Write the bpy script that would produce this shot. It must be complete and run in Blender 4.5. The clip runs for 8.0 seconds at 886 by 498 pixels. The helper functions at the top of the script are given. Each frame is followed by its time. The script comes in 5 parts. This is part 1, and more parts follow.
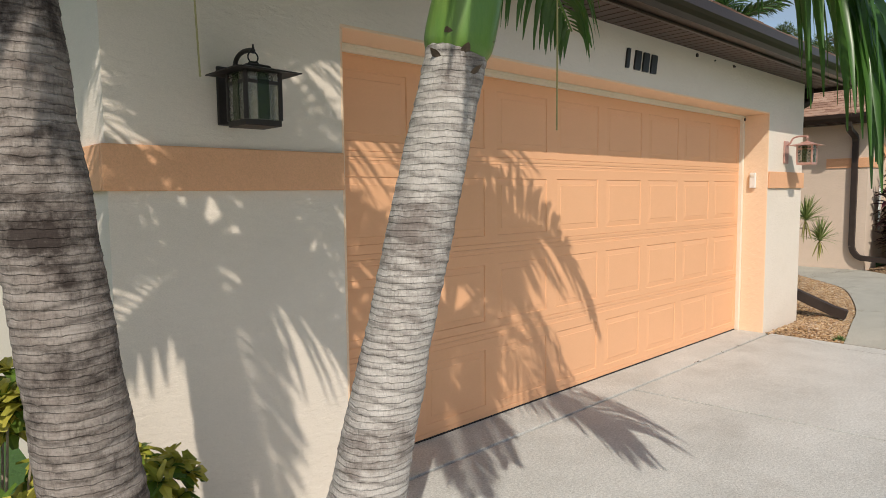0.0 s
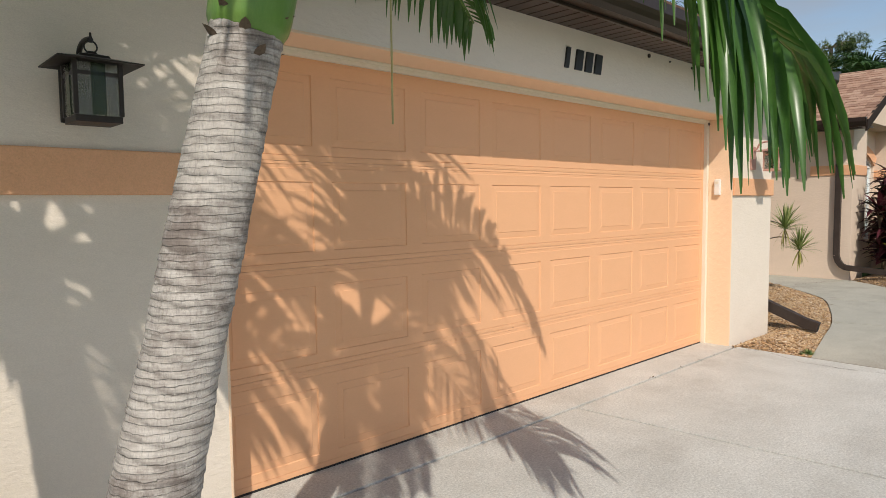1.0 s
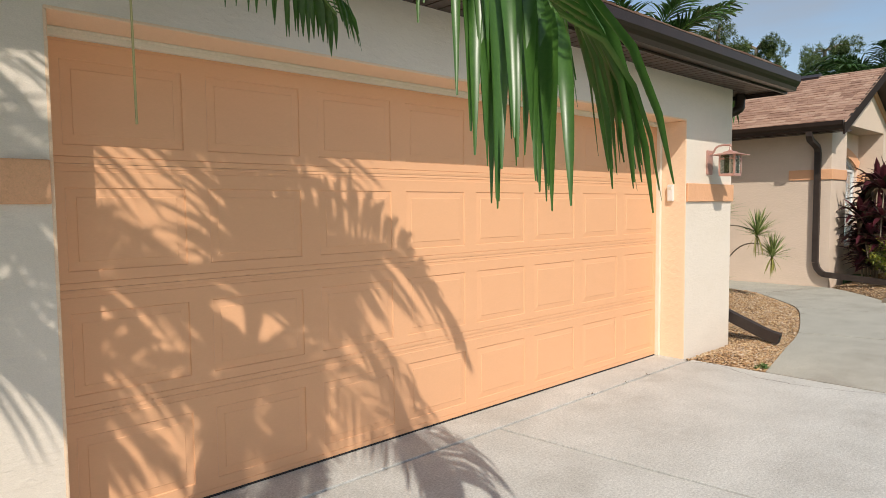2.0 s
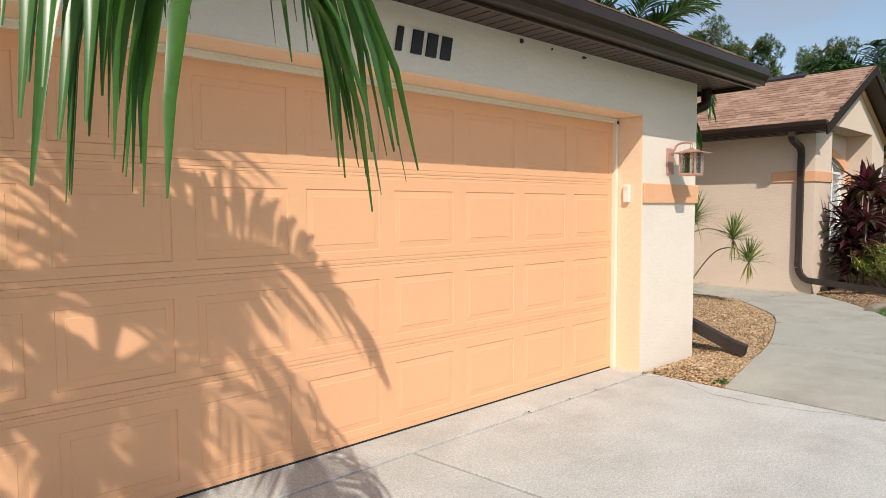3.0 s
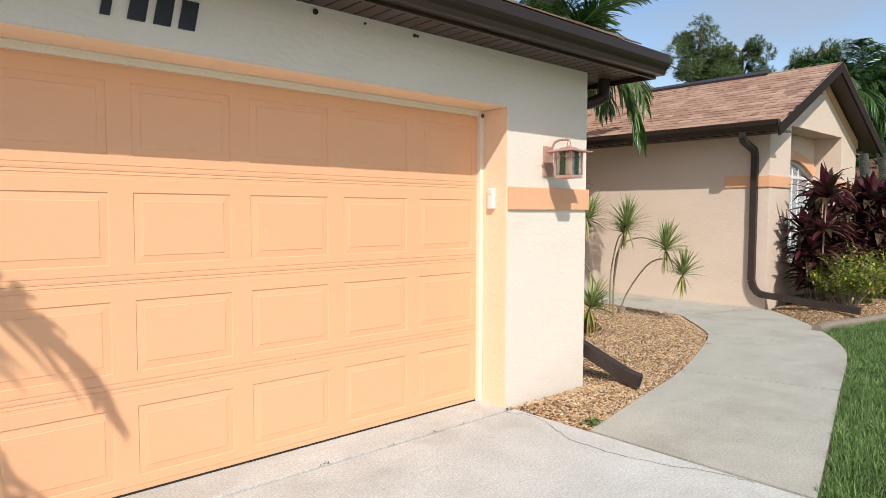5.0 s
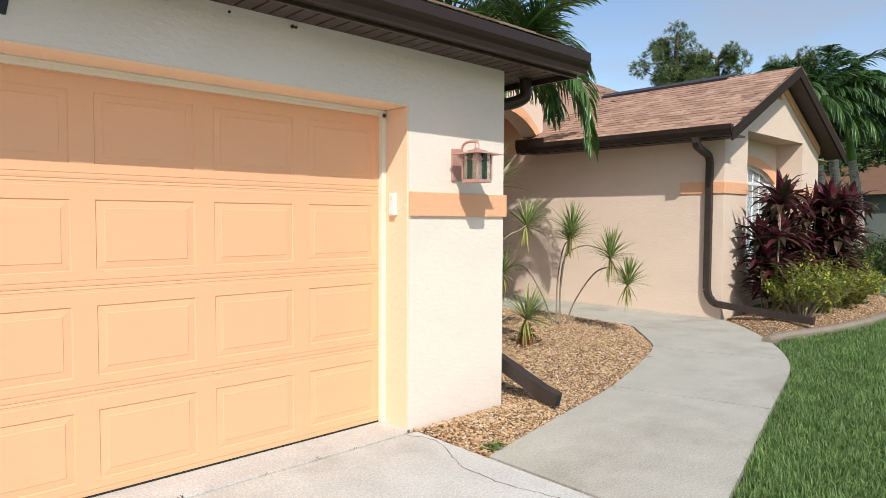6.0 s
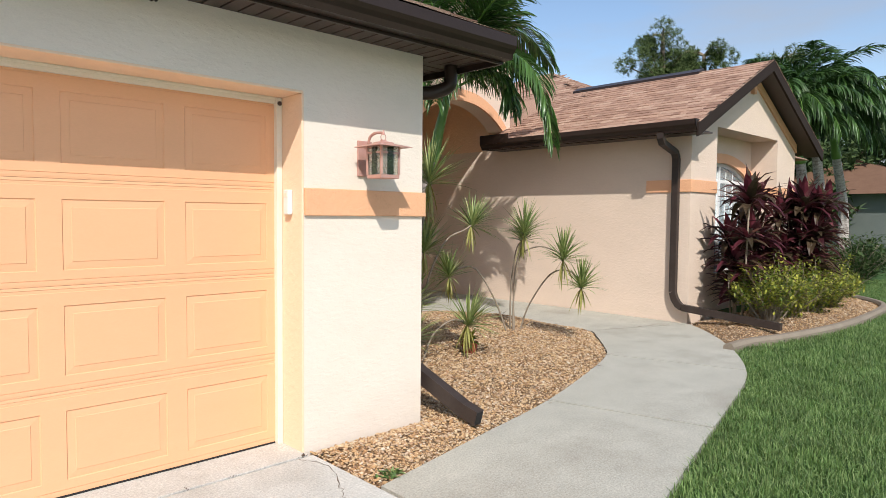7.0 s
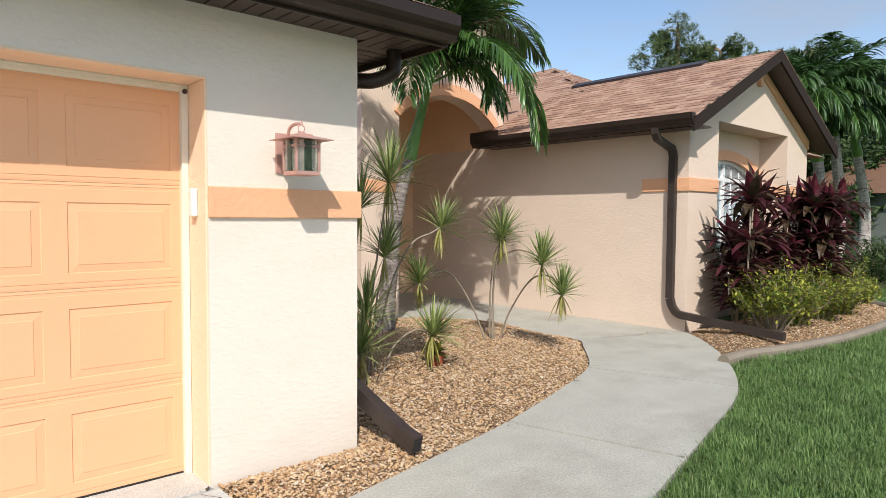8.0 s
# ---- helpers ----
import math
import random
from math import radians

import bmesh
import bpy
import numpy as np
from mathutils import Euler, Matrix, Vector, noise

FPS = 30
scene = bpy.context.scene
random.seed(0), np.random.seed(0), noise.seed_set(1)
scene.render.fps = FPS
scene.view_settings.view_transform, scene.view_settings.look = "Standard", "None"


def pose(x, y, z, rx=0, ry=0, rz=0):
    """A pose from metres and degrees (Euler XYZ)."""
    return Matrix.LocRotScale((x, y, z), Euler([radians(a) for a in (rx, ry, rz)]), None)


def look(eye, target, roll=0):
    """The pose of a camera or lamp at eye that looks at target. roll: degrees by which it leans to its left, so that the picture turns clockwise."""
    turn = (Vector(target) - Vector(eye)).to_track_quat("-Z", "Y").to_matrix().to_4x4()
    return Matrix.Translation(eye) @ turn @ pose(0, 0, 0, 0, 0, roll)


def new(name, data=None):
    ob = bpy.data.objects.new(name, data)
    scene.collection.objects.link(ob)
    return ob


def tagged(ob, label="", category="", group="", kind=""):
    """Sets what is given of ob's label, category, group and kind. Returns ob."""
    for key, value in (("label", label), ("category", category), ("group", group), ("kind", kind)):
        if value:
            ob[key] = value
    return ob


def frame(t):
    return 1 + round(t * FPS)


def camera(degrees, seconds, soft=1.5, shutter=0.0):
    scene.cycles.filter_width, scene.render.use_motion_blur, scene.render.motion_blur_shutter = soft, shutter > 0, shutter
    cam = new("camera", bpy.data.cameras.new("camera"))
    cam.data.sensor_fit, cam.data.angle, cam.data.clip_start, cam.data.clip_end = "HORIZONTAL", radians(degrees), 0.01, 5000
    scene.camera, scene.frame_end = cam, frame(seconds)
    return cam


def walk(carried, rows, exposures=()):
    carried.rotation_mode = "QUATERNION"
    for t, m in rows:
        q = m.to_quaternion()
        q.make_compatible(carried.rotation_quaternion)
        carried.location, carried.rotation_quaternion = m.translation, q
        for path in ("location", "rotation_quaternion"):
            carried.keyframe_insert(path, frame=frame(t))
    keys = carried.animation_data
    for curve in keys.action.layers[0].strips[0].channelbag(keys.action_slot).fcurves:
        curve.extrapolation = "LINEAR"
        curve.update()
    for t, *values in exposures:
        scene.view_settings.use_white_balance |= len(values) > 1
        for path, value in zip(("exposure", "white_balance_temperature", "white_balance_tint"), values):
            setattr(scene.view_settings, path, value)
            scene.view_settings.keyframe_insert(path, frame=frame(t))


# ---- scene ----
cam = camera(69.0, 8.0, soft=0.7)
PATH = [
    (0, (0.027, -0.085, 1.413), (1.392, 1.368, 1.243), -0.6),
    (0.5, (0.281, -0.164, 1.385), (1.643, 1.293, 1.236), -0.7),
    (1, (0.544, -0.235, 1.392), (1.904, 1.224, 1.25), -0.6),
    (1.5, (0.849, -0.314, 1.405), (2.21, 1.145, 1.262), -0.6),
    (2, (1.129, -0.42, 1.409), (2.486, 1.043, 1.279), -0.6),
    (3.3, (1.984, -0.514, 1.395), (3.335, 0.956, 1.271), -0.0),
    (3.5, (2.105, -0.554, 1.401), (3.422, 0.946, 1.282), -0.1),
    (4, (2.459, -0.644, 1.385), (3.768, 0.863, 1.26), 0.0),
    (4.5, (2.842, -0.689, 1.419), (4.17, 0.801, 1.294), 0.1),
    (5.8, (3.823, -0.902, 1.411), (5.178, 0.565, 1.316), 0.3),
    (6, (3.93, -0.931, 1.422), (5.295, 0.528, 1.327), 0.3),
    (6.5, (4.289, -0.986, 1.429), (5.658, 0.469, 1.331), 0.3),
    (7, (4.648, -1.007, 1.437), (6.022, 0.442, 1.336), 0.5),
    (7.5, (5.003, -0.991, 1.439), (6.374, 0.462, 1.339), 0.4),
    (8, (5.359, -1.007, 1.446), (6.686, 0.486, 1.347), 0.4),
]
walk(cam, [(t, look(eye, target, roll)) for t, eye, target, roll in PATH], [(0.0, -0.21, 7000, 10), (2.0, -0.08, 7000, 10), (3.5, 0.07, 6800, 10), (4.5, 0.12, 6700, 10), (6.0, 0.19, 6600, 10), (8.0, 0.22, 6550, 10)])

# ---- world, sun, exposure ----
SUN = Vector((0.214, 0.270, -0.320)).normalized()      # the way the sunlight travels
world = bpy.data.worlds.new("sky")
scene.world = world
world.use_nodes = True
wn, wl = world.node_tree.nodes, world.node_tree.links
wn.clear()
sky = wn.new("ShaderNodeTexSky")
sky.sky_type, sky.sun_disc = "NISHITA", False
sky.sun_elevation = math.asin(-SUN.z)
sky.sun_rotation = math.atan2(-SUN.x, -SUN.y)
sky.air_density, sky.dust_density, sky.ozone_density = 1.0, 1.0, 1.8
tex = wn.new("ShaderNodeTexCoord")
mapn = wn.new("ShaderNodeMapping")
mapn.inputs["Scale"].default_value = (1.2, 1.2, 5.0)
cloud = wn.new("ShaderNodeTexNoise")
cloud.inputs["Scale"].default_value, cloud.inputs["Detail"].default_value, cloud.inputs["Roughness"].default_value = 1.6, 7, 0.55
ramp = wn.new("ShaderNodeValToRGB")
ramp.color_ramp.elements[0].position, ramp.color_ramp.elements[1].position = 0.44, 0.66
ramp.color_ramp.elements[1].color = (0.68, 0.68, 0.68, 1)
mixc = wn.new("ShaderNodeMix")
mixc.data_type = "RGBA"
mixc.inputs[7].default_value = (2.7, 2.95, 3.4, 1)
bg = wn.new("ShaderNodeBackground")
bg.inputs["Strength"].default_value = 0.15
wout = wn.new("ShaderNodeOutputWorld")
wl.new(tex.outputs["Generated"], mapn.inputs["Vector"])
wl.new(mapn.outputs["Vector"], cloud.inputs["Vector"])
wl.new(cloud.outputs["Fac"], ramp.inputs["Fac"])
wl.new(ramp.outputs["Color"], mixc.inputs[0])
wl.new(sky.outputs["Color"], mixc.inputs[6])
wl.new(mixc.outputs[2], bg.inputs["Color"])
wl.new(bg.outputs["Background"], wout.inputs["Surface"])

sun = new("sun", bpy.data.lights.new("sun", "SUN"))
sun.data.energy, sun.data.angle, sun.data.color = 3.7, radians(0.55), (1.0, 0.965, 0.915)
sun.matrix_world = look((0, 0, 20), Vector((0, 0, 20)) + SUN)


# ---- materials ----
def surface(name, c1, c2, scale=3.0, rough=0.8, bump=0.0, bump_scale=60.0, metal=0.0, stain=None, stain_scale=1.2,
            stain_amount=0.4, stretch=(1, 1, 1), vary="", vary_by=0.25, spec=0.4, knock=False, trans=0.0, coords="world", grain=0.07, grain_scale=160.0):
    """A two-colour surface with coarse patches, fine grain, stains and fine relief."""
    m = bpy.data.materials.new(name)
    m.use_nodes = True
    n, l = m.node_tree.nodes, m.node_tree.links
    b = n["Principled BSDF"]
    if coords == "world":
        pos = n.new("ShaderNodeNewGeometry").outputs["Position"]
    else:
        pos = n.new("ShaderNodeTexCoord").outputs["Object"]
    mp = n.new("ShaderNodeMapping")
    mp.inputs["Scale"].default_value = stretch
    l.new(pos, mp.inputs["Vector"])

    def noise_of(sc, det=5, ro=0.6):
        t = n.new("ShaderNodeTexNoise")
        t.inputs["Scale"].default_value, t.inputs["Detail"].default_value, t.inputs["Roughness"].default_value = sc, det, ro
        l.new(mp.outputs["Vector"], t.inputs["Vector"])
        return t.outputs["Fac"]

    def ramped(fac, lo, hi):
        r = n.new("ShaderNodeMapRange")
        r.inputs["From Min"].default_value, r.inputs["From Max"].default_value = lo, hi
        l.new(fac, r.inputs["Value"])
        return r.outputs["Result"]

    def mixed(fac, a, c):
        x = n.new("ShaderNodeMix")
        x.data_type = "RGBA"
        l.new(fac, x.inputs[0])
        for sock, v in ((x.inputs[6], a), (x.inputs[7], c)):
            if isinstance(v, tuple):
                sock.default_value = (*v, 1)
            else:
                l.new(v, sock)
        return x.outputs[2]

    col = mixed(ramped(noise_of(scale), 0.3, 0.7), c1, c2)
    fine = mixed(ramped(noise_of(scale * 14, 3), 0.3, 0.75), c1, c2)
    half = n.new("ShaderNodeMix")
    half.data_type = "RGBA"
    half.inputs[0].default_value = 0.4
    l.new(col, half.inputs[6])
    l.new(fine, half.inputs[7])
    col = half.outputs[2]
    if stain:
        s = ramped(noise_of(stain_scale, 8, 0.65), 0.52, 0.8)
        k = n.new("ShaderNodeMath")
        k.operation = "MULTIPLY"
        k.inputs[1].default_value = stain_amount
        l.new(s, k.inputs[0])
        col = mixed(k.outputs[0], col, stain)
    if vary:
        if vary == "object":
            rnd = n.new("ShaderNodeObjectInfo").outputs["Random"]
        else:
            rnd = n.new("ShaderNodeNewGeometry").outputs["Random Per Island"]
        hsv = n.new("ShaderNodeHueSaturation")
        l.new(col, hsv.inputs["Color"])
        r = n.new("ShaderNodeMapRange")
        r.inputs["To Min"].default_value, r.inputs["To Max"].default_value = 1 - vary_by, 1 + vary_by
        l.new(rnd, r.inputs["Value"])
        l.new(r.outputs["Result"], hsv.inputs["Value"])
        col = hsv.outputs["Color"]
    if grain:
        speck = n.new("ShaderNodeMapRange")
        speck.inputs["From Min"].default_value, speck.inputs["From Max"].default_value = 0.3, 0.7
        speck.inputs["To Min"].default_value, speck.inputs["To Max"].default_value = 1 - grain, 1 + grain
        l.new(noise_of(grain_scale, 3, 0.7), speck.inputs["Value"])
        sv = n.new("ShaderNodeHueSaturation")
        l.new(col, sv.inputs["Color"])
        l.new(speck.outputs["Result"], sv.inputs["Value"])
        col = sv.outputs["Color"]
    l.new(col, b.inputs["Base Color"])
    b.inputs["Roughness"].default_value, b.inputs["Metallic"].default_value = rough, metal
    b.inputs["Specular IOR Level"].default_value = spec
    if bump:
        h = noise_of(bump_scale, 6, 0.6)
        if knock:
            h2 = ramped(noise_of(bump_scale * 0.45, 4, 0.5), 0.46, 0.60)
            add = n.new("ShaderNodeMath")
            add.operation = "ADD"
            l.new(h, add.inputs[0])
            l.new(h2, add.inputs[1])
            h = add.outputs[0]
        bp = n.new("ShaderNodeBump")
        bp.inputs["Strength"].default_value, bp.inputs["Distance"].default_value = 1.0, bump
        l.new(h, bp.inputs["Height"])
        l.new(bp.outputs["Normal"], b.inputs["Normal"])
    if trans:
        tr = n.new("ShaderNodeBsdfTranslucent")
        l.new(col, tr.inputs["Color"])
        ms = n.new("ShaderNodeMixShader")
        ms.inputs[0].default_value = trans
        l.new(b.outputs["BSDF"], ms.inputs[1])
        l.new(tr.outputs["BSDF"], ms.inputs[2])
        l.new(ms.outputs["Shader"], n["Material Output"].inputs["Surface"])
    return m


STUCCO = surface("cream_stucco", (0.80, 0.71, 0.61), (0.75, 0.66, 0.56), 1.5, 0.9, 0.0007, 45, stain=(0.55, 0.47, 0.37), stain_amount=0.25, knock=True, stretch=(1, 1, 2.2), spec=0.2)
WING_STUCCO = surface("tan_stucco", (0.75, 0.60, 0.485), (0.69, 0.55, 0.44), 1.3, 0.9, 0.0008, 34, stretch=(1, 1, 2.2), stain=(0.52, 0.43, 0.33), stain_amount=0.25, knock=True, spec=0.2)
PEACH = surface("peach_band_paint", (0.82, 0.448, 0.260), (0.76, 0.408, 0.228), 2.0, 0.8, 0.0012, 70, knock=True, spec=0.25)
REVEAL = surface("pale_peach_stucco", (0.87, 0.64, 0.45), (0.84, 0.615, 0.43), 2.0, 0.85, 0.001, 55, knock=True, spec=0.2)
# Peach porch paint, lightened: warm bounced light is put into the colour
PORCH = surface("bounce_lit_porch_stucco", (0.86, 0.59, 0.39), (0.80, 0.54, 0.35), 2.0, 0.85, 0.002, 55, knock=True, spec=0.2)
DOOR = surface("peach_door_paint", (0.83, 0.450, 0.250), (0.79, 0.424, 0.232), 0.9, 0.5, 0.00012, 160, stain=(0.76, 0.43, 0.23), stain_amount=0.25, stretch=(0.4, 1, 1.2), grain=0.02)
TRIM = surface("white_trim_paint", (0.80, 0.74, 0.62), (0.76, 0.69, 0.56), 5, 0.6, 0.0008, 90, stain=(0.5, 0.4, 0.3), stain_amount=0.25)
BRONZE = surface("dark_bronze_aluminium", (0.027, 0.017, 0.013), (0.036, 0.023, 0.018), 4, 0.32, 0.0006, 60, stain=(0.052, 0.038, 0.031), stain_amount=0.22, stain_scale=3, spec=0.3)
RAKE = surface("brown_rake_metal", (0.030, 0.021, 0.018), (0.038, 0.027, 0.023), 4, 0.7, 0.0006, 60, spec=0.08)
SPOUT = surface("weathered_brown_aluminium", (0.038, 0.027, 0.023), (0.055, 0.041, 0.035), 8, 0.48, 0.0006, 60, stain=(0.085, 0.068, 0.06), stain_amount=0.4, stain_scale=6, spec=0.3)
SOFFIT = surface("brown_soffit_vinyl", (0.075, 0.050, 0.042), (0.060, 0.040, 0.034), 5, 0.5, 0.0005, 80)
CONCRETE = surface("broom_concrete", (0.61, 0.61, 0.575), (0.45, 0.447, 0.415), 2.4, 0.9, 0.003, 130, stain=(0.30, 0.28, 0.245), stain_scale=1.1, stain_amount=0.7, spec=0.25, grain=0.24, grain_scale=80)
WALK_CON = surface("walk_concrete", (0.49, 0.475, 0.41), (0.37, 0.355, 0.305), 3.0, 0.9, 0.003, 130, stain=(0.23, 0.20, 0.16), stain_scale=1.3, stain_amount=0.6, spec=0.25, grain=0.24, grain_scale=80)
GRIT = surface("golden_grit", (0.15, 0.095, 0.055), (0.28, 0.18, 0.105), 40, 0.95, 0.01, 90, grain=0.3)
DIRT = surface("dark_soil", (0.09, 0.065, 0.045), (0.14, 0.10, 0.07), 12, 0.95, 0.01, 40)
TURF = surface("turf_ground", (0.04, 0.10, 0.022), (0.06, 0.13, 0.03), 2.0, 0.95, 0.02, 30)
CURB = surface("brown_curbing", (0.28, 0.235, 0.18), (0.21, 0.17, 0.13), 5, 0.9, 0.002, 120)


def bark(name, light, dark, stain, stain_amount):
    """Ringed palm bark: dark scar lines round the trunk, upright fibres and dark stains."""
    m = bpy.data.materials.new(name)
    m.use_nodes = True
    n, l = m.node_tree.nodes, m.node_tree.links
    b = n["Principled BSDF"]
    co = n.new("ShaderNodeTexCoord").outputs["Object"]

    def tex(kind, scale, stretch, **more):
        mp = n.new("ShaderNodeMapping")
        mp.inputs["Scale"].default_value = stretch
        l.new(co, mp.inputs["Vector"])
        t = n.new(kind)
        t.inputs["Scale"].default_value = scale
        for k, v in more.items():
            t.inputs[k.replace("_", " ")].default_value = v
        l.new(mp.outputs["Vector"], t.inputs["Vector"])
        return t

    def span(sock, lo, hi):
        r = n.new("ShaderNodeMapRange")
        r.inputs["From Min"].default_value, r.inputs["From Max"].default_value = lo, hi
        l.new(sock, r.inputs["Value"])
        return r.outputs["Result"]

    def mixed(fac, a, c, kind="MIX"):
        x = n.new("ShaderNodeMix")
        x.data_type, x.blend_type = "RGBA", kind
        l.new(fac, x.inputs[0]) if not isinstance(fac, float) else None
        if isinstance(fac, float):
            x.inputs[0].default_value = fac
        for sock, v in ((x.inputs[6], a), (x.inputs[7], c)):
            if isinstance(v, tuple):
                sock.default_value = (*v, 1)
            else:
                l.new(v, sock)
        return x.outputs[2]

    def rings(scale, distortion):
        w = tex("ShaderNodeTexWave", scale, (0.4, 0.4, 1), Distortion=distortion, Detail=5.0, Detail_Scale=2.5, Detail_Roughness=0.62)
        w.wave_type, w.bands_direction = "BANDS", "Z"
        return w.outputs["Fac"]

    def times(a, c):
        x = n.new("ShaderNodeMath")
        x.operation = "MULTIPLY"
        l.new(a, x.inputs[0])
        if isinstance(c, float):
            x.inputs[1].default_value = c
        else:
            l.new(c, x.inputs[1])
        return x.outputs[0]

    fine, hair = rings(19.0, 4.0), rings(46.0, 3.0)
    fib = tex("ShaderNodeTexNoise", 14.0, (15, 15, 3.2), Detail=5.0, Roughness=0.68).outputs["Fac"]
    streak = tex("ShaderNodeTexNoise", 9.0, (1.4, 1.4, 6), Detail=6.0, Roughness=0.65).outputs["Fac"]
    blot = tex("ShaderNodeTexNoise", 4.2, (1, 1, 1), Detail=9.0, Roughness=0.72).outputs["Fac"]
    fade = tex("ShaderNodeTexNoise", 7.0, (1, 1, 1.6), Detail=4.0, Roughness=0.6).outputs["Fac"]
    speck = tex("ShaderNodeTexNoise", 120.0, (1, 1, 1), Detail=3.0, Roughness=0.7).outputs["Fac"]
    deep = tuple(c * 0.34 for c in dark)
    col = mixed(span(streak, 0.30, 0.66), dark, light)
    col = mixed(times(span(fib, 0.52, 0.72), 0.50), col, deep)
    col = mixed(times(times(span(fine, 0.16, 0.0), span(fade, 0.46, 0.66)), 0.30), col, deep)
    at = n.new("ShaderNodeAttribute")
    at.attribute_name = "scar"
    col = mixed(times(times(at.outputs["Fac"], span(fib, 0.22, 0.48)), 0.95), col, deep)
    col = mixed(times(times(span(hair, 0.35, 0.05), span(blot, 0.40, 0.60)), 0.30), col, deep)
    col = mixed(times(span(speck, 0.50, 0.75), 0.35), col, tuple(min(1.0, c * 1.25) for c in light))
    k = n.new("ShaderNodeMath")
    k.operation = "MULTIPLY"
    k.inputs[1].default_value = stain_amount
    l.new(span(blot, 0.50, 0.62), k.inputs[0])
    col = mixed(k.outputs[0], col, stain)
    l.new(col, b.inputs["Base Color"])
    b.inputs["Roughness"].default_value, b.inputs["Specular IOR Level"].default_value = 0.95, 0.15
    add = n.new("ShaderNodeMath")
    add.operation = "ADD"
    l.new(span(fine, 0.0, 0.16), add.inputs[0])
    l.new(fib, add.inputs[1])
    bp = n.new("ShaderNodeBump")
    bp.inputs["Strength"].default_value, bp.inputs["Distance"].default_value = 1.0, 0.0035
    l.new(add.outputs[0], bp.inputs["Height"])
    l.new(bp.outputs["Normal"], b.inputs["Normal"])
    return m


BARK = bark("grey_palm_bark", (0.60, 0.56, 0.515), (0.40, 0.355, 0.32), (0.12, 0.085, 0.072), 0.65)
BARK_DARK = bark("stained_palm_bark", (0.40, 0.35, 0.31), (0.17, 0.135, 0.115), (0.035, 0.025, 0.022), 0.9)
SHAFT = surface("green_crownshaft", (0.09, 0.20, 0.035), (0.135, 0.255, 0.05), 3, 0.35, 0.001, 12, stain=(0.30, 0.28, 0.10), stain_amount=0.35, stretch=(6, 6, 0.6), coords="object")
FROND = surface("palm_leaflet", (0.042, 0.112, 0.022), (0.075, 0.175, 0.034), 4, 0.32, stain=(0.14, 0.16, 0.03), stain_amount=0.3, vary="island", vary_by=0.45, trans=0.34, spec=0.55)
# Lighter leaflet copy; the entry palm's sunlit look is put into its colour
FROND_SUNLIT = surface("sunlit_palm_leaflet", (0.050, 0.122, 0.028), (0.092, 0.180, 0.045), 4, 0.30, stain=(0.16, 0.19, 0.04), stain_amount=0.3, vary="island", vary_by=0.4, trans=0.25, spec=0.5)
FROND_DARK = surface("dark_palm_leaflet", (0.032, 0.078, 0.019), (0.058, 0.118, 0.028), 4, 0.4, vary="island", vary_by=0.5, trans=0.15, spec=0.45)
SHADE = surface("grey_window_shade", (0.34, 0.38, 0.40), (0.28, 0.32, 0.34), 5, 0.8)
FLOWER = surface("dry_palm_strand", (0.45, 0.40, 0.18), (0.32, 0.27, 0.12), 10, 0.8)
# One lamp metal twice: sun and shade are put into these two colours
LAMP_SUNLIT = surface("sunlit_lamp_metal", (0.62, 0.36, 0.30), (0.52, 0.29, 0.24), 20, 0.5, 0.0004, 120, metal=0.3)
LAMP_SHADED = surface("shaded_lamp_metal", (0.035, 0.028, 0.026), (0.055, 0.045, 0.04), 20, 0.5, 0.0004, 120, metal=0.4)
PLASTIC = surface("white_plastic", (0.80, 0.79, 0.75), (0.76, 0.75, 0.71), 10, 0.45)
BLACK = surface("black_numeral_paint", (0.016, 0.015, 0.015), (0.026, 0.024, 0.022), 20, 0.4)
# Door seal rubber; also the painted shade inside the spout end
RUBBER_AND_HOLLOW = surface("black_seal_and_hollow_shade", (0.015, 0.014, 0.013), (0.025, 0.022, 0.02), 20, 0.8)
WHITE_FRAME = surface("white_window_frame", (0.78, 0.78, 0.76), (0.72, 0.72, 0.70), 8, 0.5)


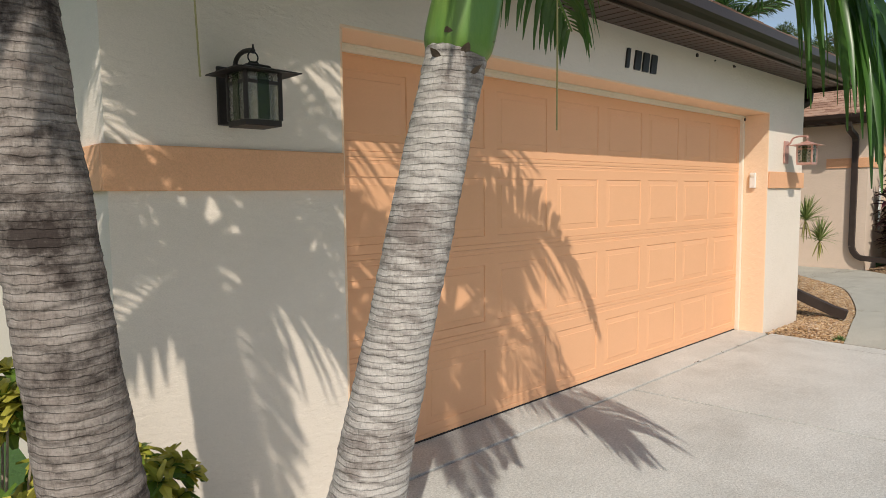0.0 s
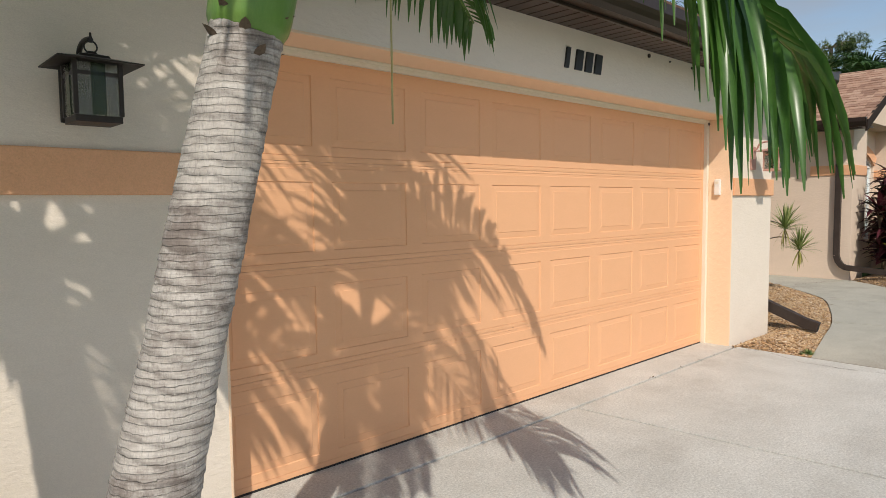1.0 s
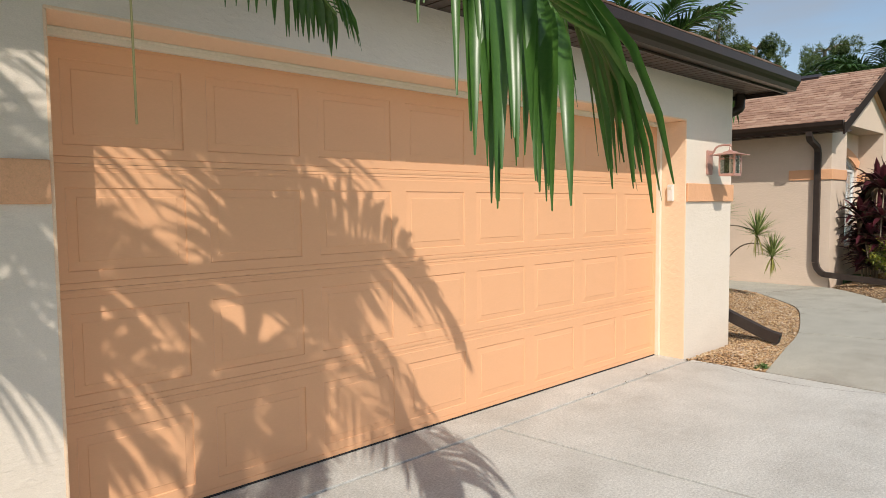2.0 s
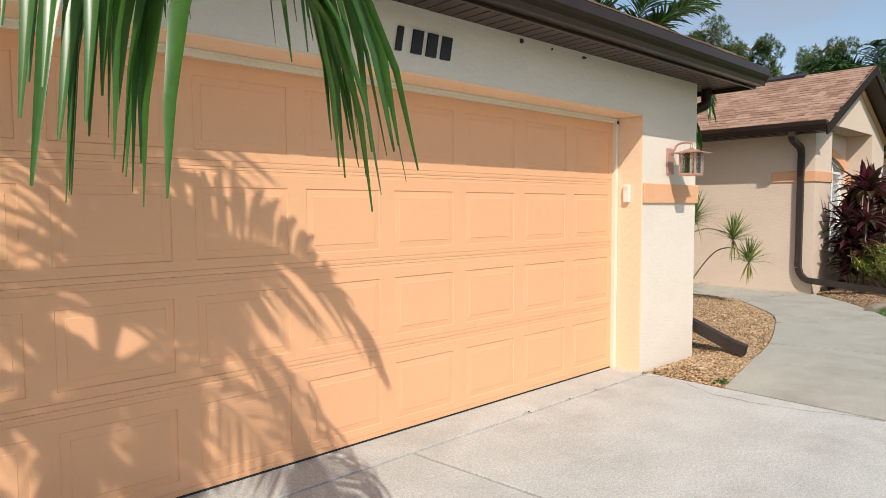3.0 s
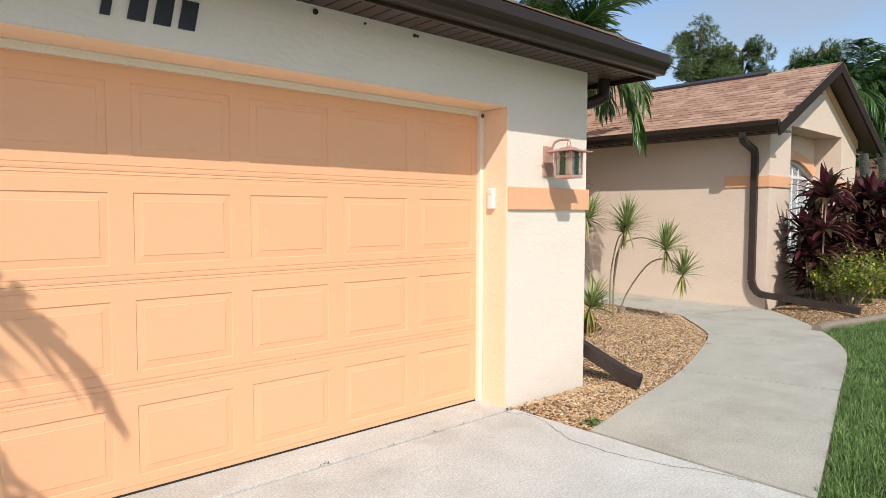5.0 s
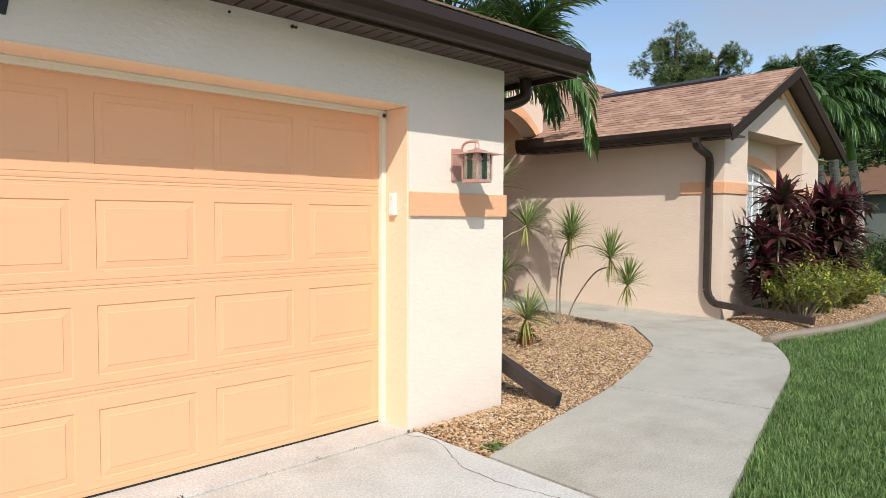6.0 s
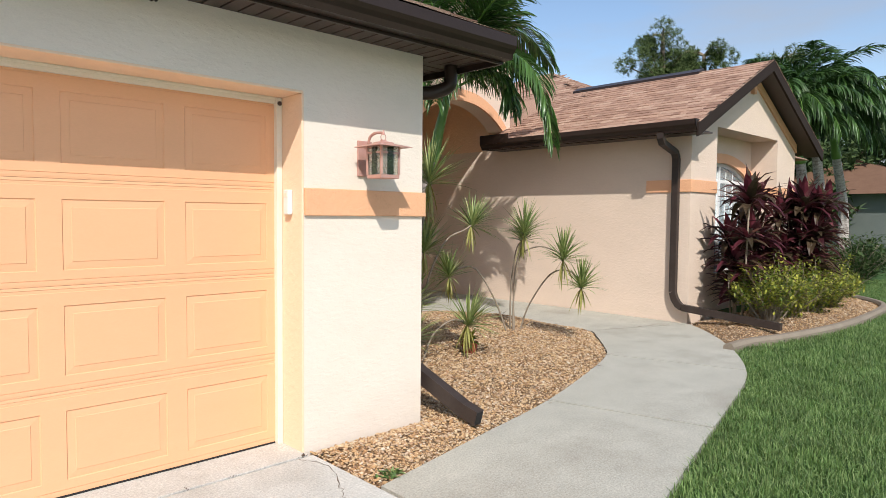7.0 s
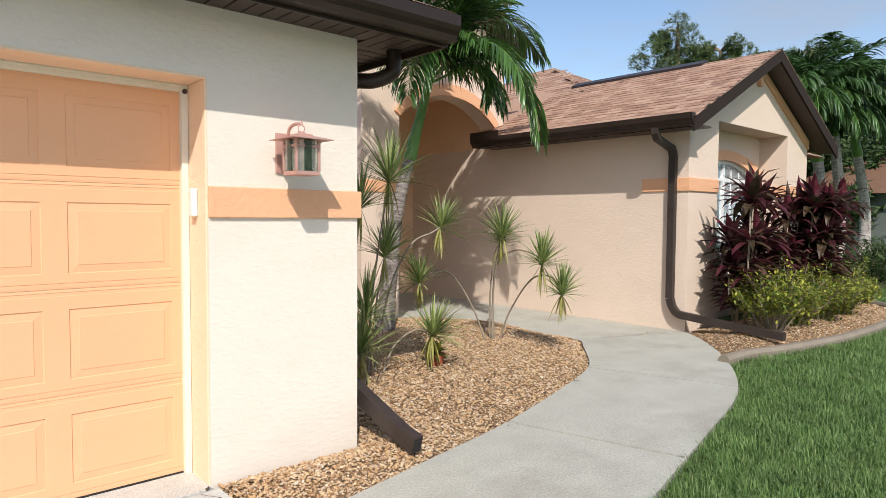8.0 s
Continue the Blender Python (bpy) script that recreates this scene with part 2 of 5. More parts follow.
def pieces(name, colours, rough=0.8, source="island", trans=0.0, bump=0.0, bump_scale=120.0, spec=0.35, grain=0.25):
    """Pieces that each take one of the colours by chance, with grain inside each piece."""
    m = bpy.data.materials.new(name)
    m.use_nodes = True
    n, l = m.node_tree.nodes, m.node_tree.links
    b = n["Principled BSDF"]
    rnd = n.new("ShaderNodeNewGeometry").outputs["Random Per Island"] if source == "island" else n.new("ShaderNodeObjectInfo").outputs["Random"]
    rp = n.new("ShaderNodeValToRGB")
    rp.color_ramp.interpolation = "LINEAR"
    e = rp.color_ramp.elements
    e[0].color, e[1].color = (*colours[0], 1), (*colours[-1], 1)
    for i, c in enumerate(colours[1:-1], 1):
        e.new(i / (len(colours) - 1)).color = (*c, 1)
    l.new(rnd, rp.inputs["Fac"])
    t = n.new("ShaderNodeTexNoise")
    t.inputs["Scale"].default_value, t.inputs["Detail"].default_value = bump_scale, 5
    l.new(n.new("ShaderNodeNewGeometry").outputs["Position"], t.inputs["Vector"])
    r = n.new("ShaderNodeMapRange")
    r.inputs["From Min"].default_value, r.inputs["From Max"].default_value = 0.3, 0.7
    r.inputs["To Min"].default_value, r.inputs["To Max"].default_value = 1 - grain, 1 + grain
    l.new(t.outputs["Fac"], r.inputs["Value"])
    hsv = n.new("ShaderNodeHueSaturation")
    l.new(rp.outputs["Color"], hsv.inputs["Color"])
    l.new(r.outputs["Result"], hsv.inputs["Value"])
    col = hsv.outputs["Color"]
    l.new(col, b.inputs["Base Color"])
    b.inputs["Roughness"].default_value, b.inputs["Specular IOR Level"].default_value = rough, spec
    if bump:
        bp = n.new("ShaderNodeBump")
        bp.inputs["Strength"].default_value, bp.inputs["Distance"].default_value = 1.0, bump
        l.new(t.outputs["Fac"], bp.inputs["Height"])
        l.new(bp.outputs["Normal"], b.inputs["Normal"])
    if trans:
        tr = n.new("ShaderNodeBsdfTranslucent")
        l.new(col, tr.inputs["Color"])
        ms = n.new("ShaderNodeMixShader")
        ms.inputs[0].default_value = trans
        l.new(b.outputs["BSDF"], ms.inputs[1])
        l.new(tr.outputs["BSDF"], ms.inputs[2])
        l.new(ms.outputs["Shader"], n["Material Output"].inputs["Surface"])
    return m


STONES = pieces("river_pebbles", [(0.17, 0.095, 0.05), (0.42, 0.25, 0.12), (0.56, 0.375, 0.20), (0.60, 0.46, 0.30), (0.34, 0.19, 0.10), (0.66, 0.56, 0.43)], 0.75, bump=0.001, bump_scale=150)
SHINGLE = pieces("brown_shingle", [(0.25, 0.145, 0.105), (0.37, 0.225, 0.16), (0.42, 0.265, 0.19), (0.30, 0.178, 0.128), (0.45, 0.30, 0.22), (0.36, 0.22, 0.16)], 0.92, "object", bump=0.002, bump_scale=190, spec=0.2, grain=0.35)
SHINGLE_FAR = pieces("brown_shingle_field", [(0.25, 0.145, 0.105), (0.37, 0.225, 0.16), (0.42, 0.265, 0.19), (0.30, 0.178, 0.128), (0.45, 0.30, 0.22), (0.36, 0.22, 0.16)], 0.92, "island", bump=0.002, bump_scale=190, spec=0.2, grain=0.35)
TI_LEAF = pieces("dark_red_leaf", [(0.032, 0.014, 0.015), (0.07, 0.018, 0.024), (0.15, 0.032, 0.046), (0.075, 0.055, 0.03), (0.045, 0.034, 0.02), (0.22, 0.07, 0.085)], 0.35, trans=0.25, bump_scale=20)
DRAC_LEAF = pieces("dracaena_leaf", [(0.12, 0.18, 0.05), (0.22, 0.29, 0.085), (0.33, 0.38, 0.14), (0.45, 0.46, 0.21)], 0.45, trans=0.2, bump_scale=30)
DRAC_DRY = pieces("yellowing_dracaena_leaf", [(0.42, 0.36, 0.10), (0.30, 0.30, 0.08), (0.45, 0.40, 0.18)], 0.6, trans=0.25, bump_scale=30)
SHRUB_LEAF = pieces("shrub_leaf", [(0.06, 0.105, 0.022), (0.16, 0.21, 0.035), (0.34, 0.36, 0.055), (0.50, 0.47, 0.09)], 0.45, trans=0.3, bump_scale=30)
SCHEFF_LEAF = pieces("variegated_leaf", [(0.05, 0.11, 0.02), (0.12, 0.20, 0.03), (0.48, 0.43, 0.07), (0.56, 0.50, 0.11), (0.40, 0.38, 0.07)], 0.3, trans=0.3, bump_scale=30)
PINE_LEAF = pieces("pine_needles", [(0.055, 0.09, 0.03), (0.10, 0.15, 0.045), (0.17, 0.22, 0.075)], 0.7, trans=0.2, bump_scale=5)
FAR_LEAF = pieces("far_foliage", [(0.03, 0.055, 0.02), (0.05, 0.09, 0.025), (0.08, 0.12, 0.035)], 0.7, trans=0.2, bump_scale=5)
BLADES = pieces("lawn_blades", [(0.085, 0.155, 0.045), (0.135, 0.235, 0.065), (0.195, 0.30, 0.095), (0.285, 0.37, 0.15)], 0.5, trans=0.35, bump_scale=3)
STALK = surface("grey_brown_stalk", (0.24, 0.19, 0.14), (0.34, 0.28, 0.21), 20, 0.9, 0.002, 80, coords="object")
TERRACOTTA = surface("terracotta_pot", (0.35, 0.10, 0.05), (0.28, 0.08, 0.04), 10, 0.8)
FAR_WALL = surface("grey_house_wall", (0.16, 0.18, 0.165), (0.13, 0.15, 0.14), 2, 0.9)
FAR_ROOF = surface("far_brown_roof", (0.20, 0.115, 0.075), (0.15, 0.085, 0.055), 3, 0.95, spec=0.1)


def glass(name, tint, rough=0.05):
    m = bpy.data.materials.new(name)
    m.use_nodes = True
    b = m.node_tree.nodes["Principled BSDF"]
    b.inputs["Base Color"].default_value = (*tint, 1)
    b.inputs["Transmission Weight"].default_value = 0.9
    b.inputs["Roughness"].default_value = rough
    return m


PANE = glass("window_glass", (0.72, 0.80, 0.84))
LAMP_GLASS = glass("seedy_lamp_glass", (0.85, 0.83, 0.75), 0.25)
LAMP_GREEN = glass("green_lamp_glass", (0.10, 0.16, 0.07), 0.25)


# ---- builders ----
def mesh_of(name, bm):
    me = bpy.data.meshes.new(name)
    bmesh.ops.recalc_face_normals(bm, faces=bm.faces)
    bm.to_mesh(me)
    bm.free()
    return me


def part(name, bm, material, parent=None, label="", smooth=False):
    me = mesh_of(name, bm) if isinstance(bm, bmesh.types.BMesh) else bm
    if not me.materials:
        me.materials.append(material)
    if smooth:
        for p in me.polygons:
            p.use_smooth = True
    ob = new(name, me)
    if parent:
        ob.parent = parent
    if label:
        ob["label"] = label
    return ob


def thing(name, at, label, category, group="", kind=""):
    ob = new(name)
    ob.location = at
    ob.empty_display_size = 0.1
    return tagged(ob, label, category, group, kind)


def raw(name, verts, faces):
    me = bpy.data.meshes.new(name)
    me.from_pydata([tuple(v) for v in verts], [], faces)
    me.update()
    return me


def box(bm, a, b, bevel=0.0):
    """A box from corner a to corner b."""
    vs = [bm.verts.new((x, y, z)) for z in (a[2], b[2]) for y in (a[1], b[1]) for x in (a[0], b[0])]
    fs = [bm.faces.new([vs[i] for i in q]) for q in ((0, 2, 3, 1), (4, 5, 7, 6), (0, 1, 5, 4), (2, 6, 7, 3), (0, 4, 6, 2), (1, 3, 7, 5))]
    if bevel:
        edges = list({e for f in fs for e in f.edges})
        bmesh.ops.bevel(bm, geom=edges, offset=bevel, segments=2, affect="EDGES", profile=0.6)
    return bm


def boxed(a, b, bevel=0.0):
    return box(bmesh.new(), a, b, bevel)


def prism(outline, a, b, axis="z"):
    """The outline's polygon drawn from a to b along the axis."""
    bm = bmesh.new()
    place = {"z": lambda p, h: (p[0], p[1], h), "y": lambda p, h: (p[0], h, p[1]), "x": lambda p, h: (h, p[0], p[1])}[axis]
    lo = [bm.verts.new(place(p, a)) for p in outline]
    hi = [bm.verts.new(place(p, b)) for p in outline]
    bm.faces.new(lo)
    bm.faces.new(hi[::-1])
    k = len(outline)
    for i in range(k):
        bm.faces.new((lo[i], lo[(i + 1) % k], hi[(i + 1) % k], hi[i]))
    return bm


def tube(bm, pts, radii, sides=10, cap=True):
    """A round tube along the points."""
    pts = [Vector(p) for p in pts]
    if not hasattr(radii, "__len__"):
        radii = [radii] * len(pts)
    rings, up = [], None
    for i, p in enumerate(pts):
        t = (pts[min(i + 1, len(pts) - 1)] - pts[max(i - 1, 0)]).normalized()
        if up is None:
            up = t.orthogonal().normalized()
        up = (up - t * up.dot(t)).normalized()
        side = t.cross(up)
        rings.append([bm.verts.new(p + radii[i] * (math.cos(a) * up + math.sin(a) * side)) for a in (2 * math.pi * k / sides for k in range(sides))])
    for r0, r1 in zip(rings, rings[1:]):
        for k in range(sides):
            bm.faces.new((r0[k], r0[(k + 1) % sides], r1[(k + 1) % sides], r1[k]))
    if cap:
        bm.faces.new(rings[0][::-1])
        bm.faces.new(rings[-1])
    return bm


def sweep(bm, pts, profile, normal):
    """A closed profile (u sideways, v along normal) drawn along the points."""
    pts, normal = [Vector(p) for p in pts], Vector(normal)
    rings = []
    for i, p in enumerate(pts):
        t = (pts[min(i + 1, len(pts) - 1)] - pts[max(i - 1, 0)]).normalized()
        side = t.cross(normal).normalized()
        up = side.cross(t).normalized()
        rings.append([bm.verts.new(p + u * side + v * up) for u, v in profile])
    k = len(profile)
    for r0, r1 in zip(rings, rings[1:]):
        for j in range(k):
            bm.faces.new((r0[j], r0[(j + 1) % k], r1[(j + 1) % k], r1[j]))
    bm.faces.new(rings[0][::-1])
    bm.faces.new(rings[-1])
    return bm


def smooth_line(pts, n=8):
    """A Catmull-Rom line through the points."""
    pts = [Vector(p) for p in pts]
    ext = [2 * pts[0] - pts[1], *pts, 2 * pts[-1] - pts[-2]]
    out = []
    for i in range(1, len(ext) - 2):
        a, b, c, d = ext[i - 1:i + 3]
        for k in range(n):
            t = k / n
            out.append(0.5 * (2 * b + (c - a) * t + (2 * a - 5 * b + 4 * c - d) * t * t + (3 * b - a - 3 * c + d) * t ** 3))
    return out + [pts[-1]]


def structure(name, bm, material, label="", category="", smooth=False):
    return tagged(part(name, bm, material, smooth=smooth), label, category, "", "structure")


rng = random.Random(7)

# ---- ground ----
bm = bmesh.new()
bmesh.ops.create_grid(bm, x_segments=8, y_segments=8, size=600)
g = structure("ground", bm, TURF, "green turf ground reaching the horizon", "ground")
g.location.z = -0.05

# driveway slabs with joints between them
GAP = 0.022
drive = structure("driveway", boxed((-4.5, -9.0, -0.20), (6.70, 2.60, -0.045)), DIRT, "pale broom-finished concrete driveway slabs with joints", "driveway")
JX = lambda y: 4.105 + 0.10 * (2.285 - y)          # the long joint runs a little aslant
for ring_ in ([(-4.4, 2.307), (6.69, 2.307), (6.69, 2.68), (-4.4, 2.68)],
              [(0.3, -2.2), (JX(-2.2), -2.2), (JX(2.285), 2.285), (0.3, 2.285)],
              [(JX(-2.2) + GAP, -2.2), (6.71, -2.2), (6.71, 2.285), (JX(2.285) + GAP, 2.285)],
              [(-4.4, -2.2), (0.3 - GAP, -2.2), (0.3 - GAP, 2.285), (-4.4, 2.285)],
              [(-4.4, -9), (JX(-9), -9), (JX(-2.2), -2.2 - GAP), (-4.4, -2.2 - GAP)],
              [(JX(-9) + GAP, -9), (6.71, -9), (6.71, -2.2 - GAP), (JX(-2.2) + GAP, -2.2 - GAP)]):
    slab_bm = prism(ring_, -0.15, 0.0)
    bmesh.ops.bevel(slab_bm, geom=list(slab_bm.edges), offset=0.006, segments=2, affect="EDGES", profile=0.6)
    part("slab", slab_bm, CONCRETE, drive)

# curving walk, slab by slab
bed_side = [(p.x, p.y) for p in smooth_line([(6.72, 1.66, 0), (7.77, 1.87, 0), (8.7, 2.06, 0), (9.85, 2.42, 0), (10.53, 2.69, 0), (10.95, 3.0, 0),
                                             (11.35, 3.35, 0), (11.62, 3.62, 0), (11.62, 4.1, 0), (11.75, 5.0, 0), (11.3, 5.9, 0)], 6)]
lawn_side = [(p.x, p.y) for p in smooth_line([(6.72, 0.30, 0), (7.82, 0.57, 0), (9.02, 0.87, 0), (10.3, 1.18, 0), (10.94, 1.40, 0), (11.6, 1.75, 0), (12.2, 2.16, 0), (12.75, 2.62, 0), (13.12, 3.02, 0)], 6)]
walkway = structure("walkway", prism(bed_side[:-1] + [(13.1, 5.9)] + lawn_side[::-1], -0.16, -0.045), DIRT, "curving grey concrete garden walkway in slabs", "walkway")


def near(line, p):
    return min(range(len(line)), key=lambda i: (line[i][0] - p[0]) ** 2 + (line[i][1] - p[1]) ** 2)


cuts = [(0, 0), (near(bed_side, (8.70, 2.06)), near(lawn_side, (9.02, 0.87))), (near(bed_side, (10.53, 2.69)), near(lawn_side, (10.94, 1.40))),
        (near(bed_side, (11.62, 3.62)), len(lawn_side) - 1)]
for (i0, j0), (i1, j1) in zip(cuts, cuts[1:]):
    left, right = bed_side[i0:i1 + 1], lawn_side[j0:j1 + 1]
    ring = left + right[::-1]
    cx, cy = sum(p[0] for p in ring) / len(ring), sum(p[1] for p in ring) / len(ring)
    shr = 0.013
    part("slab", prism([(cx + (x - cx) * (1 - shr), cy + (y - cy) * (1 - shr)) for x, y in ring], -0.15, 0.0), WALK_CON, walkway)
part("slab", prism(bed_side[cuts[3][0]:] + [(10.4, 6.6), (10.4, 9.5), (13.12, 9.5), (13.12, 3.05)], -0.15, -0.002), WALK_CON, walkway)

# ---- garage ----
YW, YD, X0, XL, XR, X1, HEAD, TOP = 2.355, 2.615, 0.72, 1.705, 6.69, 7.63, 2.168, 2.535
gw = structure("wall_garage_front", boxed((X0, YW, -0.1), (XL, YD, TOP)), STUCCO, "cream stucco garage front wall with peach band", "wall")
part("pier", boxed((XR, YW, -0.1), (X1, YD, TOP)), STUCCO, gw)
part("lintel", boxed((XL, YW, HEAD), (XR, YD, TOP)), STUCCO, gw)
part("reveal", boxed((XL, YW - 0.001, HEAD - 0.012), (XR, YD, HEAD + 0.004), 0.005), REVEAL, gw, "pale peach lintel underside")
part("reveal", boxed((XR - 0.012, YW - 0.001, -0.02), (XR + 0.003, YD, HEAD - 0.0125), 0.005), REVEAL, gw, "pale peach jamb")
part("reveal", boxed((XL - 0.003, YW - 0.001, -0.02), (XL + 0.012, YD, HEAD - 0.0125), 0.005), REVEAL, gw, "pale peach jamb")
for a, b in (((X0 - 0.02, YW - 0.02, 1.435), (XL - 0.004, YW - 0.001, 1.60)), ((XR, YW - 0.02, 1.435), (X1 + 0.02, YW - 0.001, 1.60))):
    part("band", boxed(a, b, 0.006), PEACH, gw, "peach painted stucco band")
gl = structure("wall_garage_west", boxed((X0, YD, -0.1), (X0 + 0.2, 9.0, TOP)), STUCCO, "cream stucco garage side wall", "wall")
part("band", boxed((X0 - 0.02, YW, 1.435), (X0 - 0.001, 9.0, 1.60), 0.006), PEACH, gl, "peach painted stucco band")
ge = structure("wall_garage_east", boxed((X1 - 0.2, YD, -0.1), (X1, 9.0, TOP)), STUCCO, "cream stucco garage side wall", "wall")
part("band", boxed((X1 + 0.001, YW, 1.435), (X1 + 0.02, 9.0, 1.60), 0.006), PEACH, ge, "peach painted stucco band")
structure("wall_garage_back", boxed((X0 + 0.2, 8.8, -0.1), (X1 - 0.2, 9.0, TOP)), STUCCO, "cream stucco garage back wall", "wall")
structure("ceiling", boxed((X0 + 0.2, YD, TOP - 0.05), (X1 - 0.2, 8.8, TOP)), TRIM, "plain garage ceiling", "ceiling")
structure("floor", boxed((X0 + 0.2, 2.70, -0.12), (X1 - 0.2, 8.8, -0.004)), CONCRETE, "grey concrete garage floor", "floor")
# stop moulding round the door
tr = structure("trim", boxed((XR - 0.05, YD - 0.035, 0.0), (XR - 0.014, YD + 0.02, HEAD - 0.014), 0.004), TRIM, "off-white door stop moulding", "trim")
part("moulding", boxed((XL + 0.014, YD - 0.035, 0.0), (XL + 0.05, YD + 0.02, HEAD - 0.014), 0.004), TRIM, tr)
part("moulding", boxed((XL + 0.05, YD - 0.022, HEAD - 0.050), (XR - 0.05, YD + 0.02, HEAD - 0.0125), 0.004), TRIM, tr)
part("moulding", boxed((XL + 0.05, YD - 0.032, HEAD - 0.026), (XR - 0.05, YD - 0.0215, HEAD - 0.0125), 0.003), TRIM, tr)

part("screw_cap", tube(bmesh.new(), [(XR - 0.032, YD - 0.042, HEAD - 0.05), (XR - 0.032, YD - 0.034, HEAD - 0.05)], 0.014, 10), SOFFIT, tr, "small brown cap")

# sectional garage door: four sections, eight embossed panels in each
DX0, DX1, SEC = XL + 0.045, XR - 0.045, 0.532
door = thing("garage_door", (0.5 * (DX0 + DX1), YD, 0), "closed peach-painted sectional garage door with embossed panels", "garage door")
ox, oy = door.location.x, door.location.y
pitch = (DX1 - DX0) / 8
PW, PH = 0.50, 0.355


def ring(bm, r0, r1):
    """A band of four faces between two rectangles (x0, z0, x1, z1, y)."""
    q = [[bm.verts.new((x, r[4], z)) for x, z in ((r[0], r[1]), (r[2], r[1]), (r[2], r[3]), (r[0], r[3]))] for r in (r0, r1)]
    for i in range(4):
        bm.faces.new((q[0][i], q[0][(i + 1) % 4], q[1][(i + 1) % 4], q[1][i]))
    return q


def inset(r, d, y):
    return (r[0] + d, r[1] + d, r[2] - d, r[3] - d, y)


bm = bmesh.new()
r = (-PW / 2, -PH / 2, PW / 2, PH / 2, 0.0)
steps = [r, inset(r, 0.004, 0.0055), inset(r, 0.041, 0.0025), inset(r, 0.044, 0.0)]
for a, b in zip(steps, steps[1:]):
    q = ring(bm, a, b)
bm.faces.new(q[1])
bmesh.ops.remove_doubles(bm, verts=bm.verts, dist=1e-5)
panel_mesh = mesh_of("panel", bm)
panel_mesh.materials.append(DOOR)
for row in range(4):
    z0, z1 = 0.012 + row * SEC, 0.012 + (row + 1) * SEC - 0.0015
    zc = 0.5 * (z0 + z1) - 0.012
    bm = bmesh.new()
    # face with eight openings, a rounded tongue along the top and a lip along the bottom
    xs = [DX0]
    for c in range(8):
        m = DX0 + (c + 0.5) * pitch
        xs += [m - PW / 2, m + PW / 2]
    xs.append(DX1)
    zs = [z0 + 0.030, zc - PH / 2, zc + PH / 2, z1 - 0.034]
    for i in range(len(xs) - 1):
        for k in range(3):
            if k == 1 and i % 2 == 1:
                continue
            bm.faces.new([bm.verts.new((x - ox, 0, z)) for x, z in ((xs[i], zs[k]), (xs[i + 1], zs[k]), (xs[i + 1], zs[k + 1]), (xs[i], zs[k + 1]))])
    def strip(za, ya, zb, yb):
        bm.faces.new([bm.verts.new(v) for v in ((DX0 - ox, ya, za), (DX1 - ox, ya, za), (DX1 - ox, yb, zb), (DX0 - ox, yb, zb))])
    for za, ya, zb, yb in ((z0, 0.030, z0, 0.002), (z0, 0.002, z0 + 0.012, 0.0), (z0 + 0.012, 0.0, z0 + 0.027, 0.0), (z0 + 0.027, 0.0, z0 + 0.0285, 0.0035), (z0 + 0.0285, 0.0035, z0 + 0.030, 0.0),
                           (z1 - 0.034, 0.0, z1 - 0.032, 0.003), (z1 - 0.032, 0.003, z1 - 0.016, 0.003), (z1 - 0.016, 0.003, z1 - 0.014, 0.0005), (z1 - 0.014, 0.0005, z1, 0.002), (z1, 0.002, z1, 0.030)):
        strip(za, ya, zb, yb)
    box(bm, (DX0 - ox, 0.030, z0), (DX1 - ox, 0.045, z1))
    bmesh.ops.remove_doubles(bm, verts=bm.verts, dist=1e-5)
    sec = part("section", bm, DOOR, door)
    for c in range(8):
        p = part("panel", panel_mesh, DOOR, sec)
        p.location = (DX0 + (c + 0.5) * pitch - ox, 0, zc)
part("seal", boxed((DX0 - ox, 0.002, 0.0), (DX1 - ox, 0.04, 0.012)), RUBBER_AND_HOLLOW, door, "black rubber bottom seal")

# garage roof: soffit, fascia, gutter, hipped shingle roof
YF, XF = 2.02, 8.04
structure("soffit", boxed((X0 - 0.45, YF, TOP + 0.012), (XF, YW + 0.1, TOP + 0.03)), SOFFIT, "brown ribbed vinyl soffit", "soffit")
bm = bmesh.new()
x = X0 - 0.44
while x < XF - 0.05:
    box(bm, (x, YF + 0.005, TOP - 0.002), (x + 0.088, YW - 0.004 if x < X1 - 0.04 else YW + 0.1, TOP + 0.011), 0.003)
    x += 0.1
structure("soffit_boards", bm, SOFFIT, "brown ribbed vinyl soffit boards", "soffit")
bm = bmesh.new()
y = YW + 0.1
while y < 8.9:
    box(bm, (X1 + 0.005, y, TOP - 0.002), (XF, y + 0.088, TOP + 0.02), 0.003)
    y += 0.1
structure("soffit_side_boards", bm, SOFFIT, "brown ribbed vinyl soffit boards", "soffit")
fa = structure("fascia", boxed((X0 - 0.47, YF - 0.022, TOP - 0.045), (XF + 0.02, YF, TOP + 0.13), 0.003), BRONZE, "dark bronze aluminium fascia", "fascia")
part("board", boxed((XF, YF, TOP - 0.045), (XF + 0.022, 9.0, TOP + 0.13), 0.003), BRONZE, fa)
OGEE = [(0.0, 0.0), (0.075, 0.0), (0.085, 0.035), (0.105, 0.06), (0.118, 0.085), (0.118, 0.15), (0.106, 0.15), (0.104, 0.09), (0.09, 0.068), (0.072, 0.045), (0.064, 0.012), (0.012, 0.012), (0.012, 0.15), (0.0, 0.15)]


